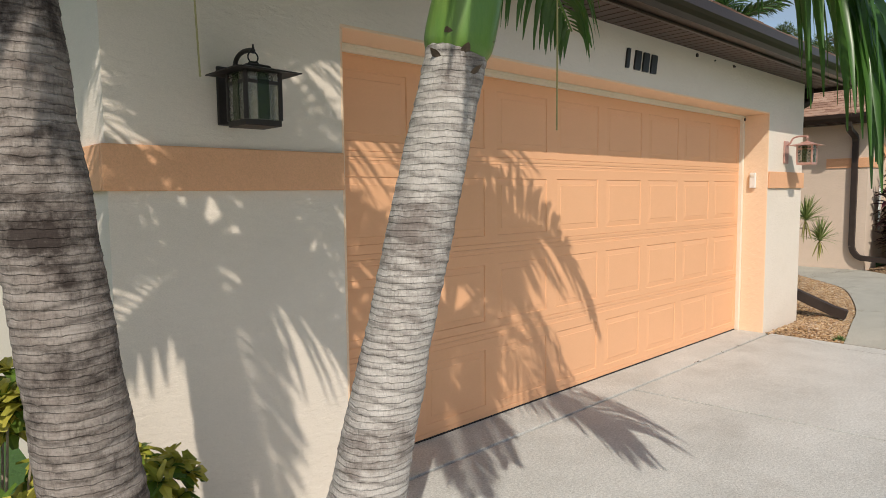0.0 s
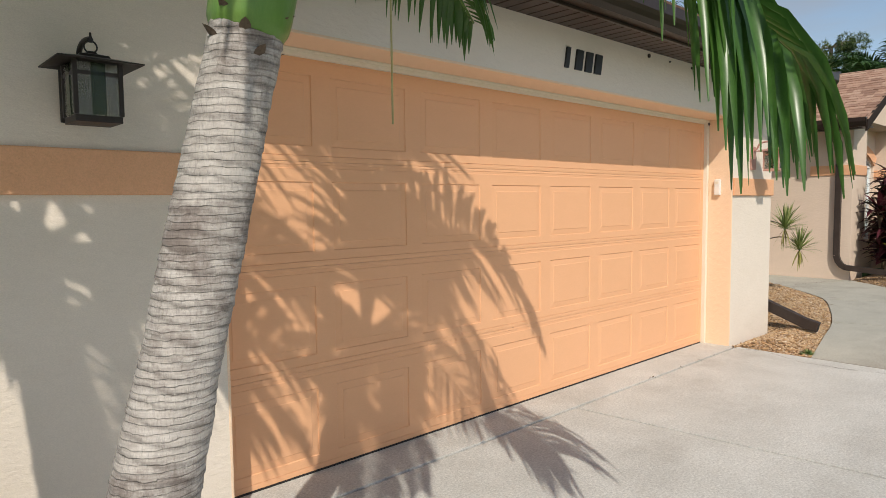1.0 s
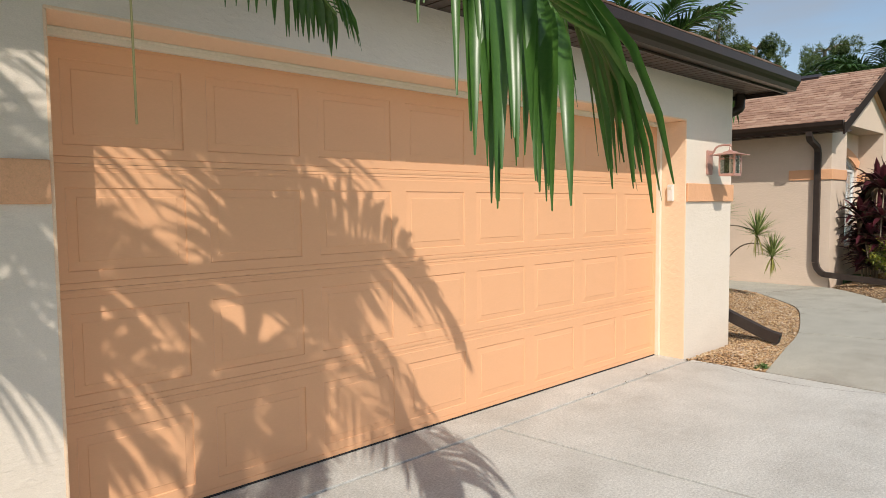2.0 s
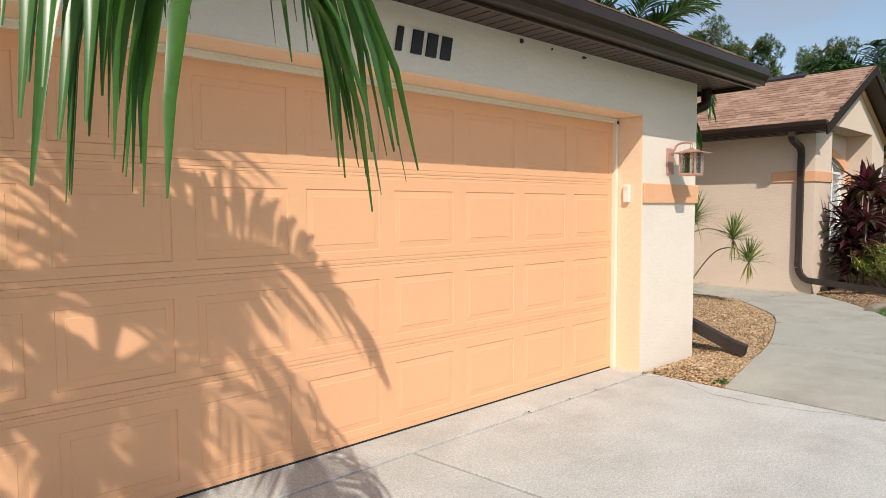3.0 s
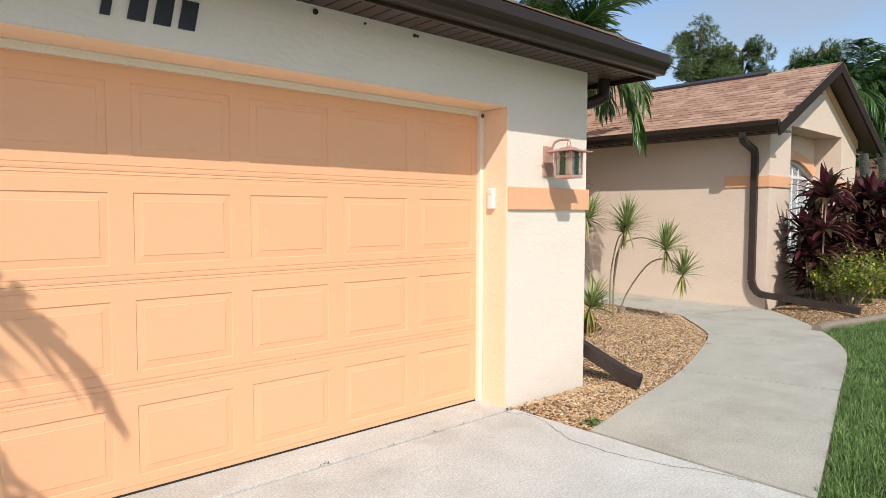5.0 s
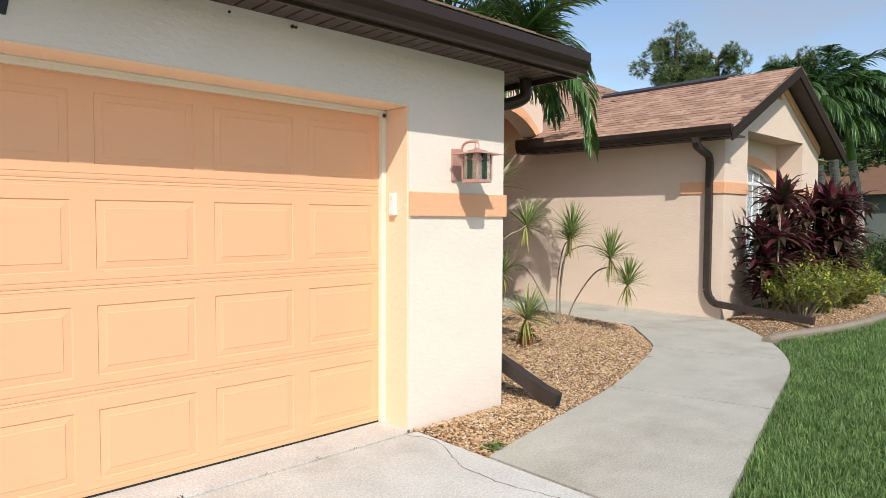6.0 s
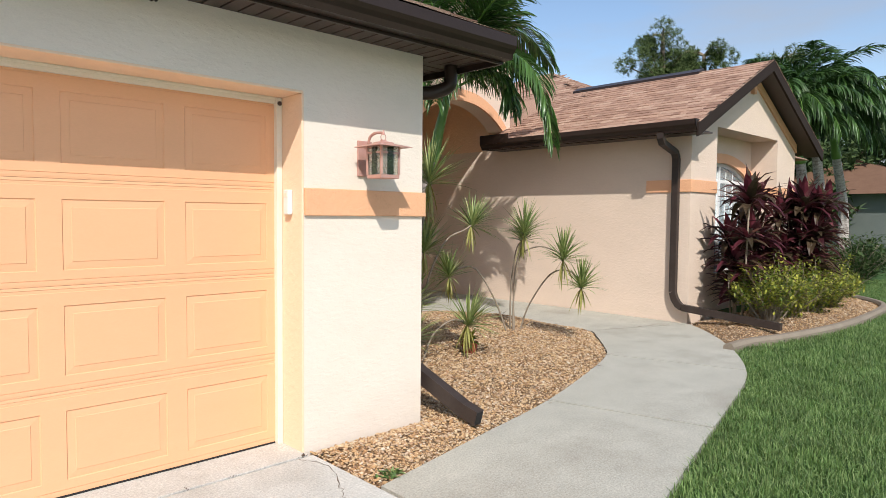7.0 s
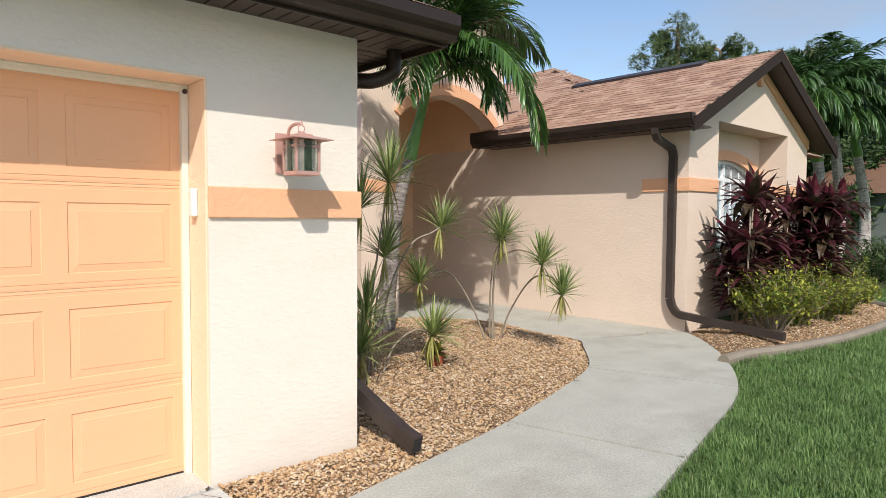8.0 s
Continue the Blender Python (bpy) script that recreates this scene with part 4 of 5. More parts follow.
downspout("downspout", [[(EX - 0.06, 3.25, 2.56), (EX - 0.06, 3.25, 2.50), (EX - 0.02, 3.25, 2.44), (WX - 0.10, 3.25, 2.34), (WX - 0.05, 3.25, 2.26)],
                        [(WX - 0.05, 3.25, 2.26), (WX - 0.05, 3.25, 0.42)],
                        [(WX - 0.05, 3.25, 0.42), (WX - 0.05, 3.22, 0.32), (WX - 0.06, 3.16, 0.25), (WX - 0.07, 3.10, 0.22)],
                        [(WX - 0.07, 3.10, 0.22), (WX - 0.15, 1.80, 0.13)]], (1, 0, 0), "dark brown downspout running down the wing corner to the pebble bed", 1.2)


# ---- pebble beds ----
def inside(poly, x, y):
    x, y = np.asarray(x), np.asarray(y)
    c = np.zeros(x.shape, bool)
    for (x0, y0), (x1, y1) in zip(poly, poly[1:] + poly[:1]):
        if y0 != y1:
            c ^= ((y0 > y) != (y1 > y)) & (x < (x1 - x0) * (y - y0) / (y1 - y0) + x0)
    return c


def edge_distance(poly, x, y):
    d = np.full(np.shape(x), 1e9)
    for (x0, y0), (x1, y1) in zip(poly, poly[1:] + poly[:1]):
        dx, dy = x1 - x0, y1 - y0
        t = np.clip(((x - x0) * dx + (y - y0) * dy) / (dx * dx + dy * dy + 1e-9), 0, 1)
        d = np.minimum(d, np.hypot(x - x0 - t * dx, y - y0 - t * dy))
    return d


def mound(poly, x, y, high):
    return -0.03 + (high + 0.03) * np.clip(edge_distance(poly, x, y) / 0.45, 0, 1) ** 0.7


ICO = bmesh.new()
bmesh.ops.create_icosphere(ICO, subdivisions=1, radius=1.0)
ICO.verts.ensure_lookup_table()
ICO_V = np.array([v.co[:] for v in ICO.verts])
ICO_F = np.array([[v.index for v in f.verts] for f in ICO.faces])
ICO.free()


def bed(name, poly, high, density, label, seed, finer=None):
    """A soil mound in the outline, covered with loose pebbles."""
    rs = np.random.RandomState(seed)
    xs, ys = [p[0] for p in poly], [p[1] for p in poly]
    x0, x1, y0, y1 = min(xs), max(xs), min(ys), max(ys)
    soil = structure(name, soil_grid(poly, high, x0, x1, y0, y1), GRIT, label, "garden bed", smooth=True)
    n = int((x1 - x0) * (y1 - y0) * density)
    px, py = rs.uniform(x0, x1, n), rs.uniform(y0, y1, n)
    ok = inside(poly, px, py)
    if finer is not None:
        ok &= finer(px, py, rs.uniform(0, 1, n))
    px, py = px[ok], py[ok]
    pz = mound(poly, px, py, high)
    n = len(px)
    size = rs.choice([0.006, 0.0075, 0.0092, 0.012, 0.016], n, p=[0.27, 0.3, 0.25, 0.14, 0.04])
    ang = rs.uniform(0, 6.283, n)
    sc = np.stack([size * rs.uniform(0.9, 1.5, n), size * rs.uniform(0.6, 1.0, n), size * rs.uniform(0.35, 0.7, n)], 1)
    v = ICO_V[None] * sc[:, None, :] * rs.uniform(0.68, 1.22, (n, len(ICO_V), 1))
    tilt = rs.uniform(-0.5, 0.5, n)
    vz = v[..., 2] + v[..., 0] * np.sin(tilt)[:, None]
    vx = v[..., 0] * np.cos(ang)[:, None] - v[..., 1] * np.sin(ang)[:, None]
    vy = v[..., 0] * np.sin(ang)[:, None] + v[..., 1] * np.cos(ang)[:, None]
    verts = np.stack([vx + px[:, None], vy + py[:, None], vz + (pz + size * 0.3 + rs.uniform(0, 0.012, n))[:, None]], -1).reshape(-1, 3)
    faces = (ICO_F[None] + (np.arange(n) * len(ICO_V))[:, None, None]).reshape(-1, 3)
    ob = part("pebbles", raw("pebbles", verts.tolist(), faces.tolist()), STONES)
    tagged(ob, "loose golden brown river pebbles covering a garden bed", "pebbles", "", "stuff")


def soil_grid(poly, high, x0, x1, y0, y1, step=0.07):
    nx, ny = int((x1 - x0) / step) + 2, int((y1 - y0) / step) + 2
    gx, gy = np.meshgrid(x0 + step * np.arange(nx), y0 + step * np.arange(ny), indexing="ij")
    ok = inside(poly, gx, gy)
    gz_ = np.where(ok, mound(poly, gx, gy, high), -0.08)
    idx = np.arange(nx * ny).reshape(nx, ny)
    q = np.stack([idx[:-1, :-1], idx[1:, :-1], idx[1:, 1:], idx[:-1, 1:]], -1).reshape(-1, 4)
    keepq = ok.ravel()[q].any(1)
    return raw("soil", np.stack([gx, gy, gz_], -1).reshape(-1, 3).tolist(), q[keepq].tolist())


bed_a = [(6.73, 2.34), (7.64, 2.34), (7.64, 8.3), (10.45, 8.3), (10.45, 6.4)] + bed_side[::-1]
bed("garden_bed", bed_a, 0.08, 7200, "mounded pebble garden bed beside the garage", 3,
    lambda x, y, u: u < np.where(y > 6.2, 0.02, np.where(x + y < 10.5, 1.0, 0.62)))
curb_line = [(p.x, p.y) for p in smooth_line([(11.78, 1.93, 0), (12.3, 1.90, 0), (12.97, 1.73, 0), (14.27, 1.55, 0), (15.8, 1.53, 0), (17.2, 1.66, 0), (18.0, 2.1, 0), (18.8, 2.9, 0), (20.5, 3.6, 0), (23.0, 3.9, 0)], 6)]
bed_b = [(12.22, 2.14)] + curb_line[6:] + [(23.0, 6.0), (17.12, 6.0), (17.12, 3.04), (13.14, 3.04)] + lawn_side[-2:-14:-1]
bed("garden_bed", bed_b, 0.08, 2000, "pebble garden bed in front of the wing with brown curbing", 4, lambda x, y, u: u < np.where(x > 17.5, 0.3, 1.0))
bm = sweep(bmesh.new(), [(x, y, 0.0) for x, y in curb_line], [(-0.06, -0.10), (0.06, -0.10), (0.06, 0.03), (0.03, 0.065), (-0.03, 0.065), (-0.06, 0.03)], (0, 0, 1))
structure("kerb", bm, CURB, "brown moulded concrete garden curbing", "kerb")

# ---- lawn ----
def blades(name, poly, n, seed, tall, wide, keep=None):
    rs = np.random.RandomState(seed)
    xs, ys = [p[0] for p in poly], [p[1] for p in poly]
    px, py = rs.uniform(min(xs), max(xs), n), rs.uniform(min(ys), max(ys), n)
    ok = inside(poly, px, py)
    if keep is not None:
        ok &= keep(px, py, rs.uniform(0, 1, n))
    px, py = px[ok], py[ok]
    n = len(px)
    h, w, a, b = rs.uniform(0.6, 1.25, n) * tall, rs.uniform(0.7, 1.3, n) * wide, rs.uniform(0, 6.283, n), rs.uniform(0.1, 0.95, n)
    dx, dy = np.cos(a), np.sin(a)
    zero = np.full(n, -0.045)
    pts = np.stack([
        np.stack([px - dy * w, py + dx * w, zero], 1), np.stack([px + dy * w, py - dx * w, zero], 1),
        np.stack([px + dx * h * b * 0.35 + dy * w * 0.8, py + dy * h * b * 0.35 - dx * w * 0.8, zero + h * 0.62], 1),
        np.stack([px + dx * h * b * 0.35 - dy * w * 0.8, py + dy * h * b * 0.35 + dx * w * 0.8, zero + h * 0.62], 1),
        np.stack([px + dx * h * b, py + dy * h * b, zero + h * (1.05 - 0.35 * b)], 1)], 1).reshape(-1, 3)
    faces = []
    for k in range(0, 5 * n, 5):
        faces.append((k, k + 1, k + 2, k + 3))
        faces.append((k + 3, k + 2, k + 4))
    ob = part(name, raw(name, pts.tolist(), faces), BLADES)
    return tagged(ob, "dense green mown lawn grass blades", "grass", "", "stuff")


lawn = [(6.80, -1.2), (6.80, 0.34)] + lawn_side[1:-12] + curb_line[2:] + [(23, -1.2)]
blades("grass", lawn, 480000, 5, 0.072, 0.0031, lambda x, y, u: (y > -1.3 + (x - 5.4) * 0.2) & (u < np.where(x < 11, 1.0, np.where(x < 15, 0.6, 0.3))))


# ---- plants ----
def strap(verts, faces, base, d, length, width, hang, rows=4, fold=0.25, twist=0.0, tip=0.05, mid=1.0):
    """One folded strap leaf from base along d, bending down by hang."""
    p, d = Vector(base), Vector(d).normalized()
    k0 = len(verts)
    prof = [0.45, mid, 0.95 * mid, 0.62, tip] if rows == 4 else [0.5] + [math.sin(math.pi * (0.25 + 0.72 * i / rows)) for i in range(1, rows)] + [tip]
    for i in range(rows + 1):
        side = d.cross(Vector((0, 0, 1)))
        if side.length < 1e-3:
            side = Vector((1, 0, 0))
        side.normalize()
        nn = side.cross(d)
        if twist:
            c, s = math.cos(twist * i / rows), math.sin(twist * i / rows)
            side, nn = side * c + nn * s, nn * c - side * s
        w = width * prof[i] * 0.5
        verts += [p - side * w + nn * w * fold, p.copy(), p + side * w + nn * w * fold]
        if i < rows:
            p = p + d * (length / rows)
            d = (d + Vector((0, 0, -hang / rows))).normalized()
    for i in range(rows):
        a = k0 + 3 * i
        faces += [(a, a + 1, a + 4, a + 3), (a + 1, a + 2, a + 5, a + 4)]


def frond_mesh(name, L, e0, e1, pairs, leaf, width, hang, seed, sweep_side=0.0, start=0.14, mat=FROND, bend=1.0, split=False, spine=None, grow=0.0):
    """A feather frond that leaves the origin along +x, or along the given spine: a tapered stalk and two ranks of folded leaflets."""
    r = random.Random(seed)
    n = 24
    pts, tang = [Vector()], []
    for i in range(n):
        s = (i + 0.5) / n
        e = radians(e0 + (e1 - e0) * s ** bend)
        yaw = sweep_side * s * s
        t = Vector((math.cos(e) * math.cos(yaw), math.cos(e) * math.sin(yaw), math.sin(e)))
        tang.append(t)
        pts.append(pts[-1] + t * (L / n))
    if spine:
        fine = smooth_line([Vector(p) - Vector(spine[0]) for p in spine], 24)
        pts = [fine[round(i * (len(fine) - 1) / n)] for i in range(n + 1)]
        tang = [(pts[i + 1] - pts[i]).normalized() for i in range(n)]
    tang.append(tang[-1])
    bm = tube(bmesh.new(), pts, [0.016 * (1 - 0.85 * i / n) + 0.002 for i in range(n + 1)], 6)
    me = mesh_of(name, bm)
    verts = [v.co.copy() for v in me.vertices]
    faces = [tuple(p.vertices) for p in me.polygons]
    stalk = len(faces)
    stalk_v, stalk_f = verts, faces
    bpy.data.meshes.remove(me)
    single = []
    for i in range(pairs):
        s = start + (1 - start) * (i + 0.5) / pairs
        k = min(int(s * n), n - 1)
        f = s * n - k
        p, t = pts[k].lerp(pts[k + 1], f), tang[k].lerp(tang[k + 1], f).normalized()
        ll = leaf * (0.55 + 0.45 * math.sin(math.pi * min(1.0, 0.12 + s))) * (1.0 if s < 0.8 else 1.0 - 1.6 * (s - 0.8)) * (1 + grow * (s - 0.6))
        for sg in (-1, 1):
            side = Vector((0, 0, 1)).cross(t)
            side = (side if side.length > 1e-3 else Vector((0, 1, 0))).normalized() * sg
            up = t.cross(side) * sg
            d = side * r.uniform(0.7, 0.9) + t * (0.45 + 0.8 * s * s + r.uniform(-0.1, 0.1)) + up * r.uniform(0.0, 0.4)
            if split:
                verts, faces = [], []
                single.append((verts, faces))
            strap(verts, faces, p + side * 0.006, d, ll * r.uniform(0.85, 1.1), width * r.uniform(0.8, 1.15), hang * r.uniform(0.75, 1.25), fold=0.45, twist=r.uniform(-1.2, 1.2), tip=0.12)
    if split:
        leaf_meshes = []
        for v, f in single:
            lm = raw("leaflet", v, f)
            lm.materials.append(mat)
            for pol in lm.polygons:
                pol.use_smooth = True
            leaf_meshes.append(lm)
        verts, faces = stalk_v, stalk_f
    me = raw(name, verts, faces)
    me.materials.append(mat)
    me.materials.append(SHAFT)
    for i, pol in enumerate(me.polygons):
        pol.material_index = 1 if i < stalk else 0
        pol.use_smooth = True
    return (me, leaf_meshes) if split else me


def palm(label, foot, line, radii, shaft_top, fronds, meshes, skin=BARK, sides=44, ringed=0.040):
    """line: trunk points from the foot up to the shaft; fronds: (azimuth, mesh index, lift, scale)."""
    th = thing("palm_tree", foot, label, "palm tree")
    o = Vector(foot)
    pts = smooth_line([Vector(p) - o for p in line], 130 if sides > 30 else 60)
    bm = bmesh.new()
    r = random.Random(int(foot[0] * 100) + 3)
    total = sum((b - a).length for a, b in zip(pts, pts[1:]))
    dist, rad, phases = 0.0, [], []
    phase = 0.0
    for i, p in enumerate(pts):
        if i:
            step = (p - pts[i - 1]).length
            dist += step
            phase += step / (ringed * (0.72 + 0.45 * dist / total + 0.55 * noise.noise(Vector((0, 0, dist * 5.0)))))
        f = dist / total * (len(radii) - 1)
        k = min(int(f), len(radii) - 2)
        rad.append((radii[k] + (radii[k + 1] - radii[k]) * (f - k)) * (1.0 + 0.012 * noise.noise(Vector((3, 1, dist * 9)))))
        phases.append(phase)
    tube(bm, pts, rad, sides)
    scar = bm.verts.layers.float.new("scar")
    bm.verts.ensure_lookup_table()
    for i, p in enumerate(pts):
        for k in range(sides):
            v = bm.verts[i * sides + k]
            rel = v.co - p
            q = rel.normalized()
            ph = phases[i] + 0.30 * noise.noise(q * 1.6 + Vector((0, 0, phases[i] * 0.3))) + 0.06 * noise.noise(q * 9)
            saw, ring_id = ph % 1.0, math.floor(ph)
            depth = 0.35 + 0.65 * (0.5 + 0.5 * noise.noise(Vector((ring_id * 7.31, 0.5, 0.2)))) * min(1, max(0, 0.75 + 1.3 * noise.noise(q * 2.3 + Vector((0, 0, ring_id * 3.7)))))
            v.co = p + rel * (1.0 + depth * (0.045 * (0.5 - saw)))
            v[scar] = depth * min(1.0, (0.45 + 0.75 * i / len(pts))) * max(0.0, 1.0 - min(saw, 1.0 - saw if saw > 0.86 else 1.0) / (0.14 + 0.16 * i / len(pts)))
    for v in bm.verts:
        v.co += 0.005 * noise.noise_vector(v.co * 9.0) + 0.0018 * noise.noise_vector(v.co * 40.0)
    part("trunk", bm, skin, th, smooth=True)
    top = pts[-1]
    lean = (pts[-1] - pts[-6]).normalized()
    head = top + lean * shaft_top
    r1 = radii[-1]
    sh = [top - lean * 0.03, top + lean * 0.02, top + lean * shaft_top * 0.25, top + lean * shaft_top * 0.6, head]
    part("crownshaft", tube(bmesh.new(), smooth_line(sh, 6), [r1 * (1.02 + 0.14 * math.sin(math.pi * min(1, i / 14)) - 0.5 * max(0, i / 24 - 0.4)) for i in range(25)], 20), SHAFT, th, "smooth green crownshaft", True)
    for az, k, lift, sc in fronds:
        leafy = isinstance(meshes[k], tuple)
        f = part("frond", meshes[k][0] if leafy else meshes[k], FROND, th)
        for lm in meshes[k][1] if leafy else ():
            part("leaflet", lm, FROND, f)
        f.location = head - lean * 0.06
        if az is not None:
            f.rotation_euler = (radians(r.uniform(-8, 8)), radians(-lift), radians(az))
        f.scale = (sc, sc, sc)
    return th, top, head


H2, H1 = (1.373, 1.059, 2.50), (0.265, 1.36, 2.40)      # where the fronds leave the two near crowns
NEAR = [frond_mesh("frond", 2.45, 62, -80, 44, 0.58, 0.036, 1.7, 11),
        frond_mesh("frond", 2.30, 66, -62, 44, 0.52, 0.036, 1.3, 12, 0.2),
        frond_mesh("frond", 2.35, 60, -85, 42, 0.62, 0.050, 2.6, 13, -0.15),
        frond_mesh("frond", 1.9, 82, 5, 40, 0.46, 0.034, 0.9, 14),
        frond_mesh("frond", 1.60, -2, -54, 54, 0.80, 0.030, 3.6, 15, split=True, start=0.25, grow=1.2,
                   spine=[H2, (1.76, 1.00, 2.72), (2.06, 0.86, 2.52), (2.16, 0.68, 2.24), (2.20, 0.53, 1.98), (2.19, 0.38, 1.78)]),
        frond_mesh("frond", 1.85, 12, -56, 44, 0.50, 0.027, 3.2, 16, split=True,
                   spine=[H2, (1.62, 1.28, 2.60), (1.95, 1.50, 2.52), (2.30, 1.66, 2.34), (2.58, 1.74, 2.16)]),
        frond_mesh("frond", 1.9, 30, -70, 48, 0.54, 0.040, 1.1, 17,
                   spine=[H2, (1.50, 1.06, 2.90), (1.84, 1.05, 3.09), (2.26, 1.04, 3.03), (2.60, 1.03, 2.76), (2.82, 1.02, 2.38)]),
        frond_mesh("frond", 1.9, 30, -70, 40, 0.30, 0.038, 1.3, 18,
                   spine=[H2, (1.33, 0.85, 2.76), (1.25, 0.60, 2.82), (1.13, 0.35, 2.64), (1.00, 0.15, 2.28)]),
        frond_mesh("frond", 1.9, 30, -70, 34, 0.30, 0.036, 1.2, 19,
                   spine=[H1, (0.15, 1.33, 2.58), (0.0, 1.30, 2.67), (-0.20, 1.28, 2.63), (-0.45, 1.26, 2.42), (-0.62, 1.25, 2.1)]),
        frond_mesh("frond", 1.9, 30, -70, 26, 0.26, 0.034, 1.2, 20,
                   spine=[H1, (0.18, 1.30, 2.35), (0.03, 1.28, 2.29), (-0.15, 1.26, 2.15), (-0.35, 1.25, 1.90)]),
        frond_mesh("frond", 1.9, 30, -70, 26, 0.46, 0.036, 1.7, 25,
                   spine=[H1, (0.43, 1.20, 2.38), (0.60, 1.15, 2.30), (0.76, 1.12, 2.17)]),
        frond_mesh("frond", 1.9, 30, -70, 40, 0.42, 0.038, 1.3, 26,
                   spine=[H1, (0.52, 1.22, 2.72), (0.84, 1.10, 2.86), (1.10, 1.02, 2.78), (1.28, 0.98, 2.66)]),
        frond_mesh("frond", 1.9, 30, -70, 40, 0.46, 0.038, 1.3, 27,
                   spine=[H2, (1.52, 1.10, 2.80), (1.76, 1.16, 2.90), (2.02, 1.22, 2.80), (2.22, 1.26, 2.58)]),
        frond_mesh("frond", 1.9, 30, -70, 40, 0.30, 0.038, 1.0, 28,
                   spine=[H1, (0.10, 1.10, 2.65), (-0.02, 0.85, 2.66), (-0.10, 0.60, 2.50), (-0.15, 0.40, 2.25)]),
        frond_mesh("frond", 1.9, 30, -70, 34, 0.34, 0.036, 1.0, 29,
                   spine=[H1, (0.55, 1.10, 2.62), (0.90, 0.85, 2.64), (1.12, 0.68, 2.50)]),
        frond_mesh("frond", 1.9, 30, -70, 30, 0.27, 0.034, 0.6, 30,
                   spine=[H1, (0.45, 1.20, 2.55), (0.68, 1.08, 2.46), (0.84, 0.98, 2.26), (0.92, 0.93, 2.12)])]

p2, p2top, p2head = palm("leaning grey ringed palm trunk with bright green crownshaft before the garage", (0.93, 1.30, -0.05),
                         [(0.93, 1.30, -0.05), (0.995, 1.265, 0.55), (1.108, 1.205, 1.15), (1.235, 1.135, 1.80)], [0.15, 0.118, 0.100, 0.088, 0.084, 0.080], 0.78,
                         [(None, 6, 0, 1), (None, 4, 0, 1), (None, 5, 0, 1), (None, 7, 0, 1), (None, 12, 0, 1), (-76, 0, 0, 0.70), (-125, 2, 4, 0.75), (75, 3, 8, 0.8), (10, 3, 0, 1.0), (-100, 3, 6, 1.0), (45, 3, 4, 0.9)], NEAR)
p1, p1top, p1head = palm("grey ringed palm trunk with dark stains beside a yellow shrub", (0.465, 1.36, -0.05),
                         [(0.465, 1.36, -0.05), (0.40, 1.355, 0.6), (0.335, 1.345, 1.2), (0.29, 1.35, 1.7), (0.275, 1.36, 1.95)], [0.125, 0.112, 0.100, 0.090, 0.085, 0.082], 0.52,
                         [(None, 8, 0, 1), (None, 9, 0, 1), (None, 10, 0, 1), (None, 11, 0, 1), (None, 13, 0, 1), (None, 14, 0, 1), (None, 15, 0, 1), (0, 3, 10, 0.75), (40, 3, 6, 0.7), (90, 3, 8, 0.62), (-60, 3, 10, 0.8), (20, 3, 6, 0.8), (-112, 3, 6, 0.9), (-25, 3, 0, 1.0), (60, 3, 10, 0.6), (175, 3, 12, 0.85), (130, 3, 14, 0.7), (205, 3, 10, 0.9)], NEAR, skin=BARK_DARK)
# scars of fallen leaves under the crownshaft, and dry flower strands
up2 = (p2head - p2top).normalized()
for a, dz in ((-0.6, -0.015), (0.2, -0.045), (-1.5, -0.10), (1.3, -0.02), (-2.6, -0.01), (-2.0, -0.05), (-1.0, -0.03), (-0.1, -0.09), (-2.9, -0.06), (0.5, -0.01)):
    vs, fs = [], []
    dirn = Vector((math.cos(a), math.sin(a), 1.6))
    strap(vs, fs, p2top + up2 * dz + Vector((0.074 * math.cos(a), 0.074 * math.sin(a), 0)), dirn, 0.046, 0.026, 0.9)
    part("leaf_scar", raw("leaf_scar", vs, fs), DIRT, p2, "torn dark leaf base")
o2 = p2.location
strand = smooth_line([Vector((1.45, 1.08, 2.55)) - o2, Vector((1.58, 1.10, 2.35)) - o2, Vector((1.61, 1.10, 2.0)) - o2, Vector((1.618, 1.105, 1.60)) - o2], 6)
part("strand", tube(bmesh.new(), strand, 0.0028, 5), FLOWER, p2, "thin dry hanging flower strand")
o1 = p1.location
strand = smooth_line([Vector((0.45, 1.5, 2.95)) - o1, Vector((0.75, 1.7, 2.7)) - o1, Vector((0.78, 1.72, 2.2)) - o1, Vector((0.80, 1.73, 1.75)) - o1], 6)
part("strand", tube(bmesh.new(), strand, 0.0028, 5), FLOWER, p1, "thin dry hanging flower strand")


def rosette(pos, axis, n, length, width, seed, hang=0.5, spread=(0.15, 1.25), rows=4, tip=0.05):
    """Verts and faces of a head of strap leaves round an axis."""
    r = random.Random(seed)
    axis = Vector(axis).normalized()
    u = axis.orthogonal().normalized()
    w = axis.cross(u)
    verts, faces = [], []
    for i in range(n):
        a = i * 2.39996 + r.uniform(-0.2, 0.2)
        t = spread[0] + (spread[1] - spread[0]) * (i / n) + r.uniform(-0.08, 0.08)
        d = axis * math.cos(t) + (u * math.cos(a) + w * math.sin(a)) * math.sin(t)
        strap(verts, faces, Vector(pos) - axis * 0.10 * length * (i / n), d, length * r.uniform(0.75, 1.1), width * r.uniform(0.8, 1.2), hang * r.uniform(0.4, 1.4), rows, 0.35, tip=tip)
    return verts, faces


